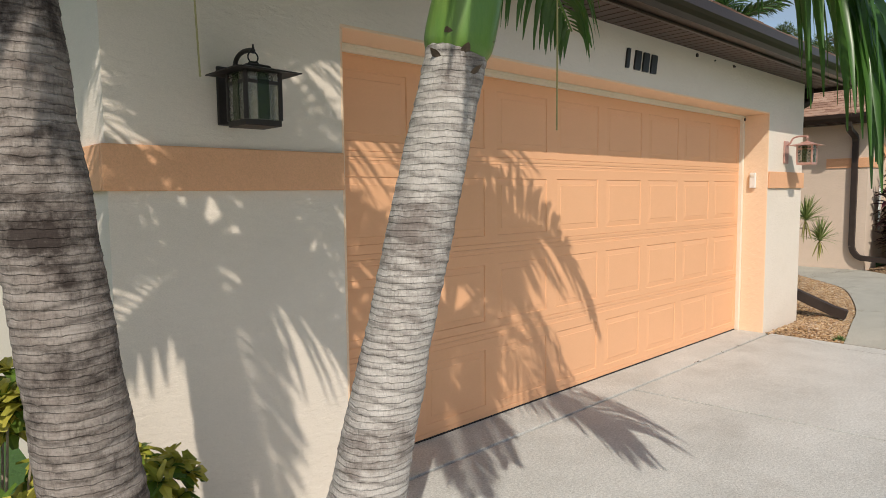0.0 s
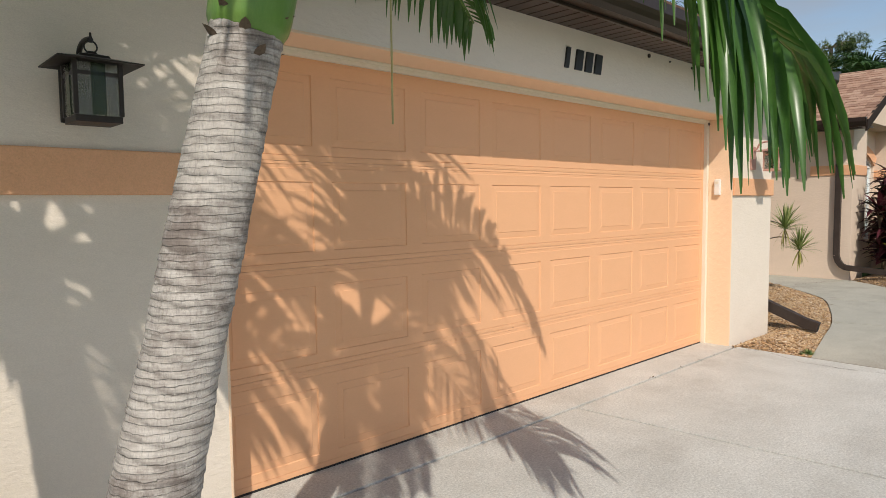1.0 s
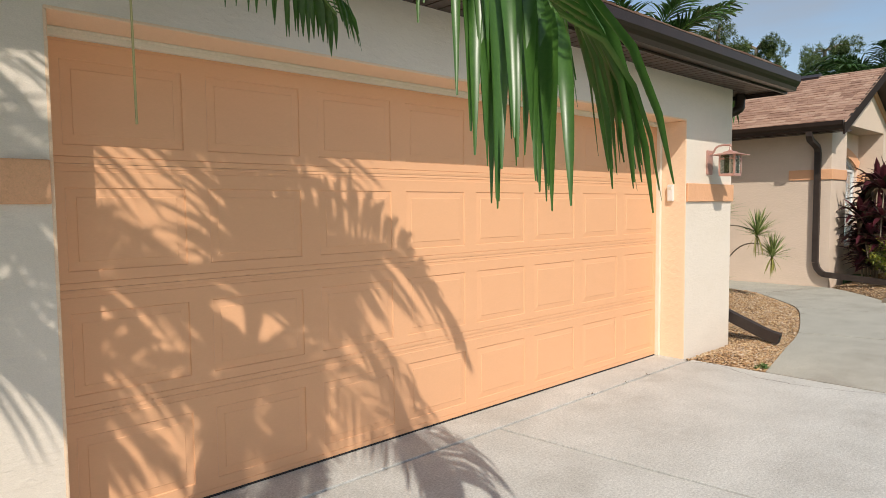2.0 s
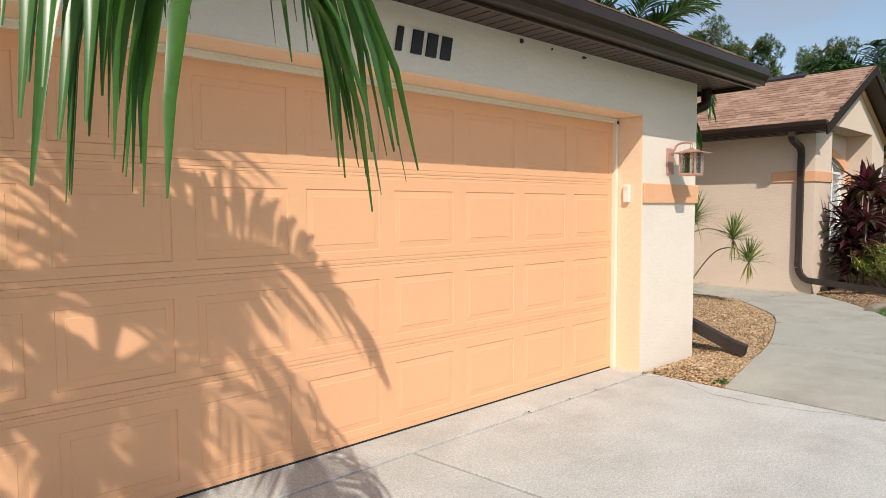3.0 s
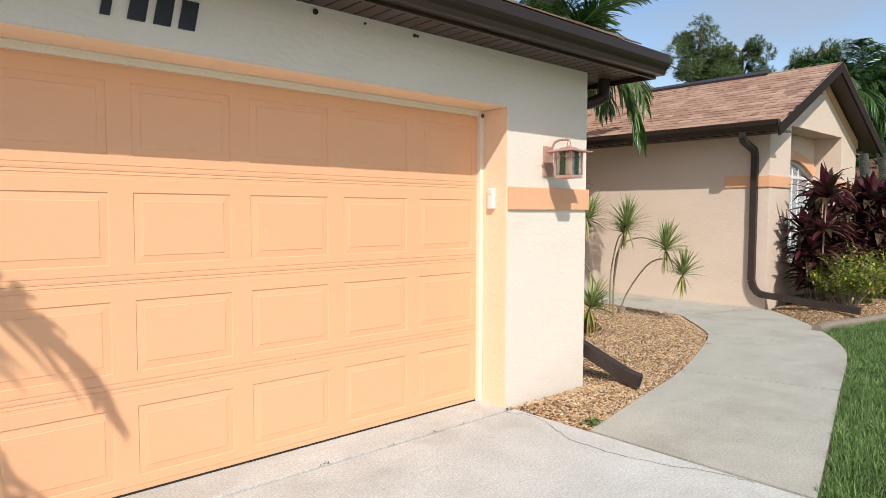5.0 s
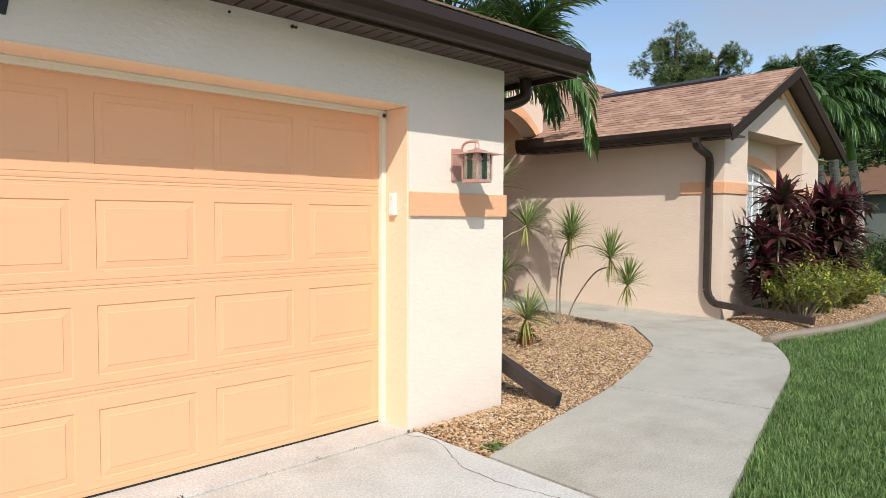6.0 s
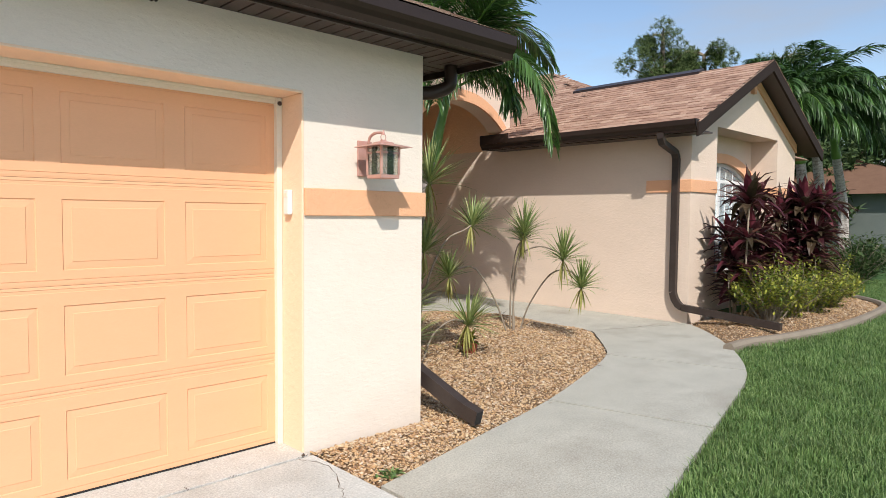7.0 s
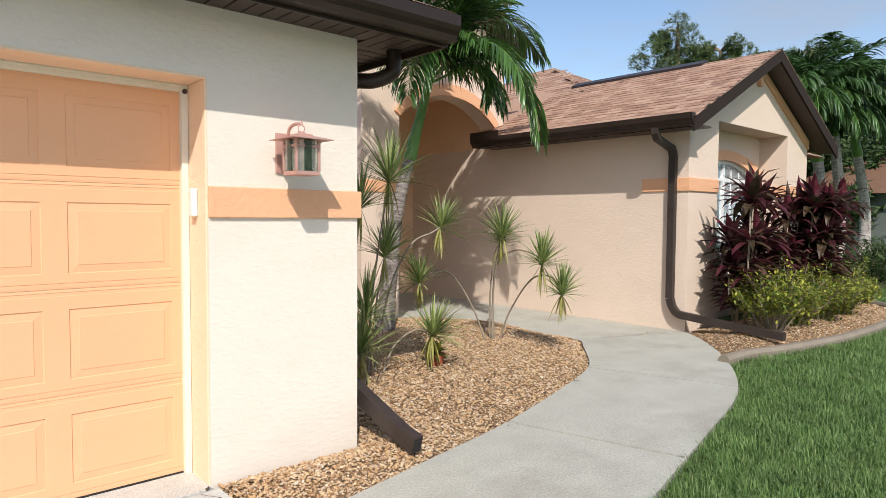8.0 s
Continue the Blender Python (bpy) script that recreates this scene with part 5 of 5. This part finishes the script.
def dracaena(label, foot, stalks, seed):
    """stalks: (points up to the head, leaf length, head axis, dry leaves)."""
    th = thing("dracaena", foot, label, "plant", "spiky plants in the pebble bed")
    o = Vector(foot)
    for i, (pts, ll, axis, dry) in enumerate(stalks):
        line = smooth_line([Vector(p) - o for p in pts], 7)
        part("stalk", tube(bmesh.new(), line, [0.011 - 0.004 * k / len(line) for k in range(len(line))], 7), STALK, th, smooth=True)
        v, f = rosette(line[-1], axis, 72, ll * 1.12, 0.019, seed + i, 0.45, (0.03, 1.45))
        part("leaf_head", raw("leaf_head", v, f), DRAC_LEAF, th)
        if dry:
            v, f = rosette(line[-1] - Vector(axis).normalized() * 0.05, (-Vector(axis).normalized() * 0.2 + Vector((0, 0, -1))), dry, ll * 0.95, 0.022, seed + 40 + i, 0.7, (0.05, 0.7))
            part("dry_leaves", raw("dry_leaves", v, f), DRAC_DRY, th, "yellowing hanging leaves")


B = (10.51, 3.95, 0.05)
dracaena("tall spiky green dracaena with several drooping heads on thin stalks", B, [
    ([B, (10.49, 3.93, 0.5), (10.40, 3.80, 0.95), (10.35, 3.67, 1.28)], 0.36, (0.05, -0.05, 1), 6),
    ([(10.56, 3.97, 0.05), (10.50, 3.94, 0.5), (10.47, 3.85, 0.95), (10.50, 3.60, 1.10), (10.46, 3.30, 1.06), (10.40, 3.16, 1.0)], 0.34, (-0.1, -0.25, 0.9), 8),
    ([(10.60, 3.93, 0.05), (10.62, 3.80, 0.4), (10.62, 3.5, 0.78), (10.58, 3.2, 0.84), (10.52, 3.0, 0.70)], 0.30, (0.0, -0.1, 1), 12),
    ([(10.54, 4.02, 0.05), (10.52, 4.0, 0.6), (10.44, 3.86, 1.05), (10.42, 3.74, 1.18)], 0.26, (0.1, -0.1, 1), 4),
    ([(10.44, 3.98, 0.05), (10.30, 4.05, 0.45), (10.05, 4.12, 0.82), (9.75, 4.10, 0.86), (9.50, 4.02, 0.80)], 0.32, (-0.4, -0.1, 0.9), 10)], 100)
B = (8.55, 3.55, 0.05)
dracaena("clump of tall spiky dracaena beside the garage corner", B, [
    ([B, (8.58, 3.54, 0.7), (8.66, 3.52, 1.3), (8.74, 3.50, 1.78)], 0.42, (0.1, -0.05, 1), 10),
    ([(8.62, 3.60, 0.05), (8.66, 3.60, 0.6), (8.74, 3.56, 1.12)], 0.36, (0.25, -0.05, 1), 6),
    ([(8.48, 3.50, 0.05), (8.46, 3.47, 0.3), (8.46, 3.45, 0.62)], 0.42, (0.05, -0.1, 1), 8),
    ([(8.66, 3.62, 0.05), (8.85, 3.66, 0.75), (9.10, 3.66, 1.18), (9.33, 3.62, 1.30), (9.45, 3.61, 1.36)], 0.32, (0.5, -0.05, 0.8), 10),
    ([(8.66, 3.50, 0.05), (8.76, 3.45, 0.32), (8.92, 3.36, 0.45), (9.06, 3.27, 0.42)], 0.34, (0.3, -0.3, 0.8), 14),
    ([(8.45, 3.62, 0.05), (8.42, 3.62, 0.9), (8.50, 3.60, 1.55)], 0.38, (-0.1, 0.0, 1), 4),
    ([(8.40, 3.45, 0.05), (8.36, 3.40, 0.2), (8.36, 3.38, 0.34)], 0.40, (0.0, -0.1, 1), 6)], 200)
pot = thing("flower_pot", (9.22, 3.42, 0.06), "small terracotta pot with a green seedling on pebbles", "pot")
part("pot_body", tube(bmesh.new(), [(0, 0, 0), (0, 0, 0.11), (0, 0, 0.112), (0, 0, 0.135)], [0.06, 0.082, 0.09, 0.09], 18), TERRACOTTA, pot)
v, f = rosette((0, 0, 0.13), (0, 0, 1), 26, 0.16, 0.05, 9, 0.9, (0.3, 1.4))
part("seedling", raw("seedling", v, f), SHRUB_LEAF, pot)


def ti_plant(foot, stems, seed, label):
    th = thing("ti_plant", foot, label, "plant", "red-leaved plants before the window")
    r = random.Random(seed)
    for i in range(stems):
        a, q = r.uniform(0, 6.28), r.uniform(0.02, 0.30)
        b = Vector((q * math.cos(a), q * math.sin(a), 0))
        h = r.uniform(0.70, 1.62)
        tip = b * r.uniform(1.2, 1.9) + Vector((0, 0, h))
        part("stem", tube(bmesh.new(), [b, b.lerp(tip, 0.5) + Vector((0.02, 0, 0)), tip], [0.014, 0.012, 0.009], 6), STALK, th, smooth=True)
        v, f = rosette(tip, (tip - b).normalized() + Vector((0, 0, 1)), 24, 0.52, 0.11, seed * 50 + i, 1.8, (0.1, 1.35))
        part("leaf_head", raw("leaf_head", v, f), TI_LEAF, th)
        for k, t in enumerate((0.72, 0.45)):
            v, f = rosette(b.lerp(tip, t), (tip - b).normalized(), 16, 0.42, 0.08, seed * 50 + i + 500 + 100 * k, 0.9, (0.8, 1.7))
            part("leaf_head", raw("leaf_head", v, f), TI_LEAF, th)


for i, (x, y, n) in enumerate(((13.68, 2.62, 5), (14.35, 2.66, 5), (15.05, 2.55, 6), (15.7, 2.45, 6), (16.3, 2.45, 5))):
    ti_plant((x, y, 0.05), n, 30 + i, "dark burgundy red ti plant with strappy glossy leaves")


def shrub(name, foot, wide, tall, stems, leaves, size, mat, label, seed, bare=0.3, group=""):
    """Branching stems with small leaves clustered round the twig ends."""
    th = thing(name, foot, label, "shrub", group)
    r = random.Random(seed)
    verts, faces = [], []
    for i in range(stems):
        a, q = r.uniform(0, 6.28), math.sqrt(r.uniform(0, 1)) * wide
        tip = Vector((q * math.cos(a), q * math.sin(a), tall * r.uniform(0.55, 1.0) * (1 - 0.35 * (q / wide) ** 2)))
        mid = tip * 0.5 + Vector((r.uniform(-0.06, 0.06), r.uniform(-0.06, 0.06), 0.05))
        b = Vector((tip.x * 0.12, tip.y * 0.12, 0))
        part("branch", tube(bmesh.new(), [b, mid, tip], [0.009, 0.006, 0.003], 5), STALK, th)
        for k in range(leaves):
            t = r.uniform(bare, 1.05)
            p = (b.lerp(mid, t * 2) if t < 0.5 else mid.lerp(tip, t * 2 - 1)) + Vector((r.gauss(0, 0.05), r.gauss(0, 0.05), r.gauss(0, 0.05))) * wide * 1.6
            p.z = max(p.z, 0.03)
            d = Vector((r.gauss(0, 1), r.gauss(0, 1), r.uniform(-0.1, 1.0)))
            strap(verts, faces, p, d, size * r.uniform(0.7, 1.2), size * 0.48, 0.4, 2, 0.3, tip=0.1)
    part("leaves", raw("leaves", verts, faces), mat, th)["kind"] = "stuff"
    return th


shrub("shrub", (13.30, 2.05, 0.05), 0.46, 0.92, 46, 44, 0.062, SHRUB_LEAF, "open twiggy shrub with small yellow-green leaves on pebbles", 51, 0.5)
for i, (x, y, w, h) in enumerate(((14.2, 2.15, 0.5, 0.95), (15.0, 2.1, 0.5, 0.85), (15.8, 2.1, 0.5, 0.75), (16.9, 2.4, 0.5, 0.85), (17.3, 3.2, 0.5, 0.8), (18.1, 3.3, 0.55, 0.85), (19.2, 3.7, 0.6, 0.9), (17.6, 2.3, 0.3, 0.5))):
    shrub("shrub", (x, y, 0.05), w, h, 40, 52, 0.062, SHRUB_LEAF, "low rounded shrub with yellow-green leaves in the bed", 60 + i, 0.12, "shrubs along the wing bed")


def schefflera(foot, heads, seed, label):
    """A bush of palmate leaf heads."""
    th = thing("umbrella_shrub", foot, label, "shrub", "variegated shrubs by the garage corner")
    r = random.Random(seed)
    for i, (x, y, z) in enumerate(heads):
        tip = Vector((x, y, z)) - Vector(foot)
        b = Vector((tip.x * 0.2, tip.y * 0.2, 0))
        part("stem", tube(bmesh.new(), [b, b.lerp(tip, 0.6) + Vector((0.02, 0.01, 0)), tip], [0.006, 0.005, 0.003], 6), STALK, th)
        verts, faces = [], []
        for k in range(6):
            d = Vector((r.gauss(0, 1), r.gauss(0, 1), r.uniform(0.1, 0.9))).normalized()
            hub = tip + d * r.uniform(0.04, 0.10)
            v, f = rosette(hub, d + Vector((0, 0, 0.4)), 8, 0.072, 0.040, seed * 77 + i * 9 + k, 0.9, (1.0, 1.35), tip=0.45)
            faces += [tuple(q + len(verts) for q in ff) for ff in f]
            verts += v
        part("leaf_head", raw("leaf_head", verts, faces), SCHEFF_LEAF, th)


r = random.Random(4)
schefflera((0.22, 2.10, -0.05), [(0.20 + r.uniform(-0.40, 0.22), 2.10 + r.uniform(-0.30, 0.38), r.uniform(0.12, 0.86)) for _ in range(52)], 5, "yellow and green variegated umbrella shrub beside the palm")
schefflera((0.62, 2.0, -0.05), [(0.62 + r.uniform(-0.14, 0.12), 2.0 + r.uniform(-0.16, 0.16), r.uniform(0.08, 0.63)) for _ in range(30)], 6, "yellow and green variegated umbrella shrub against the stucco")

# weeds in the joints
for i, (x, y, s, n) in enumerate(((6.86, 1.74, 0.075, 60), (5.15, 2.30, 0.03, 9), (5.62, 2.295, 0.022, 7), (5.95, 2.30, 0.022, 7), (6.22, 2.29, 0.02, 6), (6.66, 2.30, 0.035, 10))):
    v, f = [], []
    q = random.Random(90 + i)
    for k in range(n):
        strap(v, f, (q.gauss(0, s * 0.5), q.gauss(0, s * 0.35), 0.0), (q.gauss(0, 1), q.gauss(0, 1), q.uniform(0.2, 1.2)), s * q.uniform(0.4, 0.8), s * 0.25, 0.6, 2)
    w = part("weed", raw("weed", v, f), BLADES if i == 0 else DIRT)
    w.location = (x, y, 0.002)
    tagged(w, "small green weed at the corner of the concrete" if i == 0 else "tiny dried weed in the concrete joint", "weed", "weeds in the joints", "stuff")

# dry leaf litter on the beds and the walk
v, f = [], []
q = random.Random(77)
for k in range(150):
    x, y = q.uniform(7.8, 11.4), q.uniform(1.9, 5.0)
    if not inside(bed_a, x, y):
        continue
    z = float(mound(bed_a, np.array(x), np.array(y), 0.08)) + 0.02
    strap(v, f, (x, y, z), (q.gauss(0, 1), q.gauss(0, 1), q.uniform(0, 0.25)), q.uniform(0.04, 0.13), q.uniform(0.006, 0.02), 0.4, 2)
tagged(part("leaf_litter", raw("leaf_litter", v, f), DIRT), "scattered dry brown leaves and twigs on pebbles", "leaf litter", "", "stuff")
for i, (x, y) in enumerate(((8.62, 1.98), (10.15, 2.0))):
    v, f = [], []
    strap(v, f, (0, 0, 0.004), (math.cos(i * 2.1), math.sin(i * 2.1), 0.05), 0.04, 0.012, 0.1, 2)
    lf = part("dry_leaf", raw("dry_leaf", v, f), STALK)
    lf.location = (x, y, 0.0)
    tagged(lf, "single dry brown leaf lying on grey concrete", "leaf", "fallen leaves on the walk")

# hairline cracks in the concrete
def crack(pts, width, parent):
    line = smooth_line([(x, y, 0.0) for x, y in pts], 8)
    q = random.Random(int(pts[0][0] * 31))
    line = [p + Vector((q.gauss(0, 0.006), q.gauss(0, 0.006), 0)) for p in line]
    bm = bmesh.new()
    sides = []
    for i, p in enumerate(line):
        t = (line[min(i + 1, len(line) - 1)] - line[max(i - 1, 0)]).normalized()
        s = Vector((-t.y, t.x, 0)) * width * q.uniform(0.3, 1.0)
        sides.append((bm.verts.new((p.x - s.x, p.y - s.y, 0.0015)), bm.verts.new((p.x + s.x, p.y + s.y, 0.0015))))
    for a, b in zip(sides, sides[1:]):
        bm.faces.new((a[0], a[1], b[1], b[0]))
    part("crack", bm, DIRT, parent, "dark hairline crack")


crack([(6.613, 2.27), (6.674, 2.05), (6.56, 1.78), (6.494, 1.608), (6.503, 1.294), (6.569, 1.022), (6.66, 0.82), (6.69, 0.60)], 0.0035, drive)
crack([(11.70, 3.56), (12.1, 3.45), (12.55, 3.30), (12.72, 3.34)], 0.004, walkway)
crack([(10.55, 2.72), (10.75, 2.62), (10.82, 2.60)], 0.004, walkway)

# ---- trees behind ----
FARF = [frond_mesh("frond", 1.9, 60, -75, 48, 0.55, 0.030, 1.5, 21, mat=FROND_SUNLIT), frond_mesh("frond", 1.75, 70, -45, 48, 0.52, 0.030, 1.2, 22, 0.2, mat=FROND_SUNLIT),
        frond_mesh("frond", 1.9, 45, -88, 56, 0.58, 0.030, 2.8, 23, mat=FROND_SUNLIT), frond_mesh("frond", 1.5, 84, 10, 52, 0.45, 0.030, 0.9, 24, mat=FROND_SUNLIT)]
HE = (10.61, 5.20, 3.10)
FARF += [frond_mesh("frond", 1.9, 60, -75, 84, 0.66, 0.032, 2.4, 41, mat=FROND_SUNLIT, spine=[HE, (11.12, 5.0, 3.67), (11.59, 4.75, 3.45), (11.75, 4.5, 2.93), (11.75, 4.35, 2.42)]),
         frond_mesh("frond", 1.9, 60, -75, 78, 0.62, 0.032, 2.0, 42, mat=FROND_SUNLIT, spine=[HE, (11.51, 5.2, 4.04), (12.13, 5.1, 4.06), (12.56, 5.0, 3.7)]),
         frond_mesh("frond", 1.9, 60, -75, 64, 0.58, 0.032, 2.4, 43, mat=FROND_SUNLIT, spine=[HE, (10.29, 4.9, 3.43), (9.96, 4.7, 3.18), (9.77, 4.55, 2.76)]),
         frond_mesh("frond", 1.9, 60, -75, 66, 0.58, 0.032, 1.8, 44, mat=FROND_SUNLIT, spine=[HE, (10.91, 5.2, 3.92), (11.3, 5.2, 4.36), (11.83, 5.2, 4.56)]),
         frond_mesh("frond", 1.9, 60, -75, 60, 0.54, 0.032, 2.4, 45, mat=FROND_SUNLIT, spine=[HE, (10.83, 4.7, 3.26), (10.97, 4.5, 3.11), (10.92, 4.4, 2.79)])]
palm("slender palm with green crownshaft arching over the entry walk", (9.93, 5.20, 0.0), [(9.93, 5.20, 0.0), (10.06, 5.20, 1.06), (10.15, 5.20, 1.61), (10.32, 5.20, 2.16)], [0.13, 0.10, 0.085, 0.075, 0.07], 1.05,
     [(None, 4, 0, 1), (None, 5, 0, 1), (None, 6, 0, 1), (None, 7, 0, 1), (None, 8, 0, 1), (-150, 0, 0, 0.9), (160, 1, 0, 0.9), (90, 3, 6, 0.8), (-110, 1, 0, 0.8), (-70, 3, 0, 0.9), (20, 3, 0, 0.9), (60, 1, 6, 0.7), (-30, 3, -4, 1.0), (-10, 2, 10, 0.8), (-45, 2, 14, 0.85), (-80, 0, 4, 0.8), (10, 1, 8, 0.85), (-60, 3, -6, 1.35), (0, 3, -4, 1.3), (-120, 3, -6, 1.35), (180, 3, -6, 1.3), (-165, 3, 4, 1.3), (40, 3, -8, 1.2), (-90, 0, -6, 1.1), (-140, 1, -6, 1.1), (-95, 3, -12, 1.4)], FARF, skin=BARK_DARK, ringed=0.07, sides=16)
BIGF = [frond_mesh("frond", 1.9, 70, -50, 64, 0.62, 0.034, 2.4, 31, mat=FROND_DARK), frond_mesh("frond", 1.9, 56, -80, 64, 0.66, 0.034, 3.4, 32, mat=FROND_DARK), frond_mesh("frond", 1.8, 82, -10, 48, 0.55, 0.034, 1.2, 33, mat=FROND_DARK)]
for i, (x, y, h, w) in enumerate(((21.5, 4.75, 3.1, 1.15), (22.9, 4.7, 2.9, 1.2), (24.8, 4.9, 3.7, 1.35), (27.0, 4.9, 3.3, 1.35))):
    palm("green palm with full feathery crown behind the wing", (x, y, 0.0), [(x, y, 0.0), (x + 0.1, y, h * 0.5), (x + 0.15 - 0.2 * i, y + 0.1, h)], [0.19, 0.15, 0.13, 0.12], 0.9,
         [(a * 23 + 13 * i, a % 3, -4 + 3 * (a % 4), w) for a in range(26)], BIGF, ringed=0.08, sides=14)


def tufted_tree(foot, trunk, crown, n, tuft, mat, label, seed, needles=26, reach=0.5):
    """A tapered trunk with limbs, and a crown of many tufts of needles in uneven clumps.
    crown: list of clump centres (x, y, z, radius) relative to the foot."""
    th = thing("tree", foot, label, "tree")
    r = random.Random(seed)
    bm = tube(bmesh.new(), [Vector(p) for p in trunk], [0.28 - 0.2 * i / (len(trunk) - 1) for i in range(len(trunk))], 9)
    part("trunk", bm, STALK, th)
    verts, faces = [], []
    for x, y, z, q in crown:
        c = Vector((x, y, z))
        near_t = min((Vector(p) for p in trunk), key=lambda p: (p - c).length + max(0, p.z - c.z) * 2)
        part("limb", tube(bmesh.new(), [near_t, near_t.lerp(c, 0.5) + Vector((0, 0, 0.2)), c], [0.05, 0.035, 0.015], 6), STALK, th)
        for k in range(n):
            v = Vector((r.gauss(0, 1), r.gauss(0, 1), r.gauss(0, 0.75))).normalized() * q * r.uniform(0.35, 1.0) ** 0.6
            for j in range(needles):
                d = Vector((r.gauss(0, 1), r.gauss(0, 1), r.gauss(0.3, 1))).normalized()
                side = d.orthogonal().normalized() * tuft * (0.045 if needles > 12 else 0.16)
                p = c + v
                a = len(verts)
                verts += [p - side, p + side, p + d * tuft * r.uniform(0.6, 1.1)]
                faces.append((a, a + 1, a + 2))
    ob = part("crown", raw("crown", verts, faces), mat, th)
    ob["kind"] = "stuff"


r = random.Random(12)
pine_crown = [(r.gauss(0, 0.75), r.gauss(0, 0.75), 8.25 + r.uniform(-1.35, 1.25), r.uniform(0.30, 0.55)) for _ in range(34)]
tufted_tree((31.0, 12.9, 0), [(0, 0, 0), (0.2, 0, 4), (0.1, 0.2, 7.0), (-0.1, 0.1, 9.3)], pine_crown, 85, 0.20, PINE_LEAF, "tall pine with an open uneven crown behind the houses", 13, 22)
pine_crown = [(r.gauss(0, 0.65), r.gauss(0, 0.65), 7.75 + r.uniform(-1.0, 1.0), r.uniform(0.28, 0.5)) for _ in range(24)]
tufted_tree((32.6, 12.0, 0), [(0, 0, 0), (0, 0.2, 4), (0.2, 0, 7), (0.1, 0, 8.6)], pine_crown, 80, 0.20, PINE_LEAF, "pine with rounded needle tufts behind the houses", 16, 22)
pine_crown = [(r.gauss(0, 0.9), r.gauss(0, 0.9), 8.1 + r.uniform(-1.4, 1.2), r.uniform(0.3, 0.6)) for _ in range(26)]
tufted_tree((37.5, 10.6, 0), [(0, 0, 0), (0, 0.2, 4), (0.2, 0, 7), (0.1, 0, 9.0)], pine_crown, 70, 0.22, PINE_LEAF, "tall thin pine behind the houses", 14, 20)
for i, (x, y, h) in enumerate(((30, 14.5, 4.8), (33.5, 14, 5.0), (36, 9.8, 5.5), (39, 9.3, 6.5), (43, 12.5, 7.5), (44, 10.3, 7.5), (44.5, 8.6, 7.0), (46, 6.8, 7.0), (47, 5.0, 6.5), (49, 2.5, 6.5))):
    cr = [(r.gauss(0, 1.3), r.gauss(0, 1.3), r.uniform(1.0, h), r.uniform(0.8, 1.4)) for _ in range(13)]
    tufted_tree((x, y, 0), [(0, 0, 0), (0.1, 0, 2.0), (0, 0.1, h * 0.9)], cr, 70, 0.42, FAR_LEAF, "dense dark green broadleaf tree far behind the houses", 30 + i, 10)
for i in range(4):
    shrub("hedge_bush", (21.5 + 1.5 * i, 3.2 + 0.25 * i, -0.05), 0.9, 1.1, 40, 34, 0.12, FAR_LEAF, "dark green bush beyond the garden bed", 80 + i, 0.2, "bushes behind the bed")

# neighbouring house far off
nb = thing("neighbour_house", (37.0, 6.0, 0), "grey neighbouring house with a brown hipped roof", "house")
part("wall", boxed((-3.0, -2.5, -0.1), (6.5, 5.0, 2.5)), FAR_WALL, nb)
bm = bmesh.new()
q = [bm.verts.new(p) for p in ((-3.5, -3.0, 2.45), (7.0, -3.0, 2.45), (7.0, 5.5, 2.45), (-3.5, 5.5, 2.45), (0.5, 1.2, 4.1), (3.5, 1.2, 4.1))]
for ff in ((0, 1, 5, 4), (1, 2, 5), (2, 3, 4, 5), (3, 0, 4), (3, 2, 1, 0)):
    bm.faces.new([q[k] for k in ff])
part("roof", bm, FAR_ROOF, nb, "brown shingle roof")
part("fascia", boxed((-3.52, -3.02, 2.33), (7.02, -2.98, 2.47)), BRONZE, nb)

# ---- roof shingles one by one, nearest first ----
slope = (RX - EX, 0, RZ - 2.66)
shingle_plane("shingles", (EX - 0.03, 5.75, 2.665), (0, 1, 0), slope, 0.75, sl, SHINGLE_FAR, wr, False, seed=9, expo=0.13, tab=0.18)
shingle_plane("shingles", (EX - 0.03, 2.74, 2.665), (0, 1, 0), slope, 3.01, sl, SHINGLE, wr, True, seed=8, expo=0.13, tab=0.20)
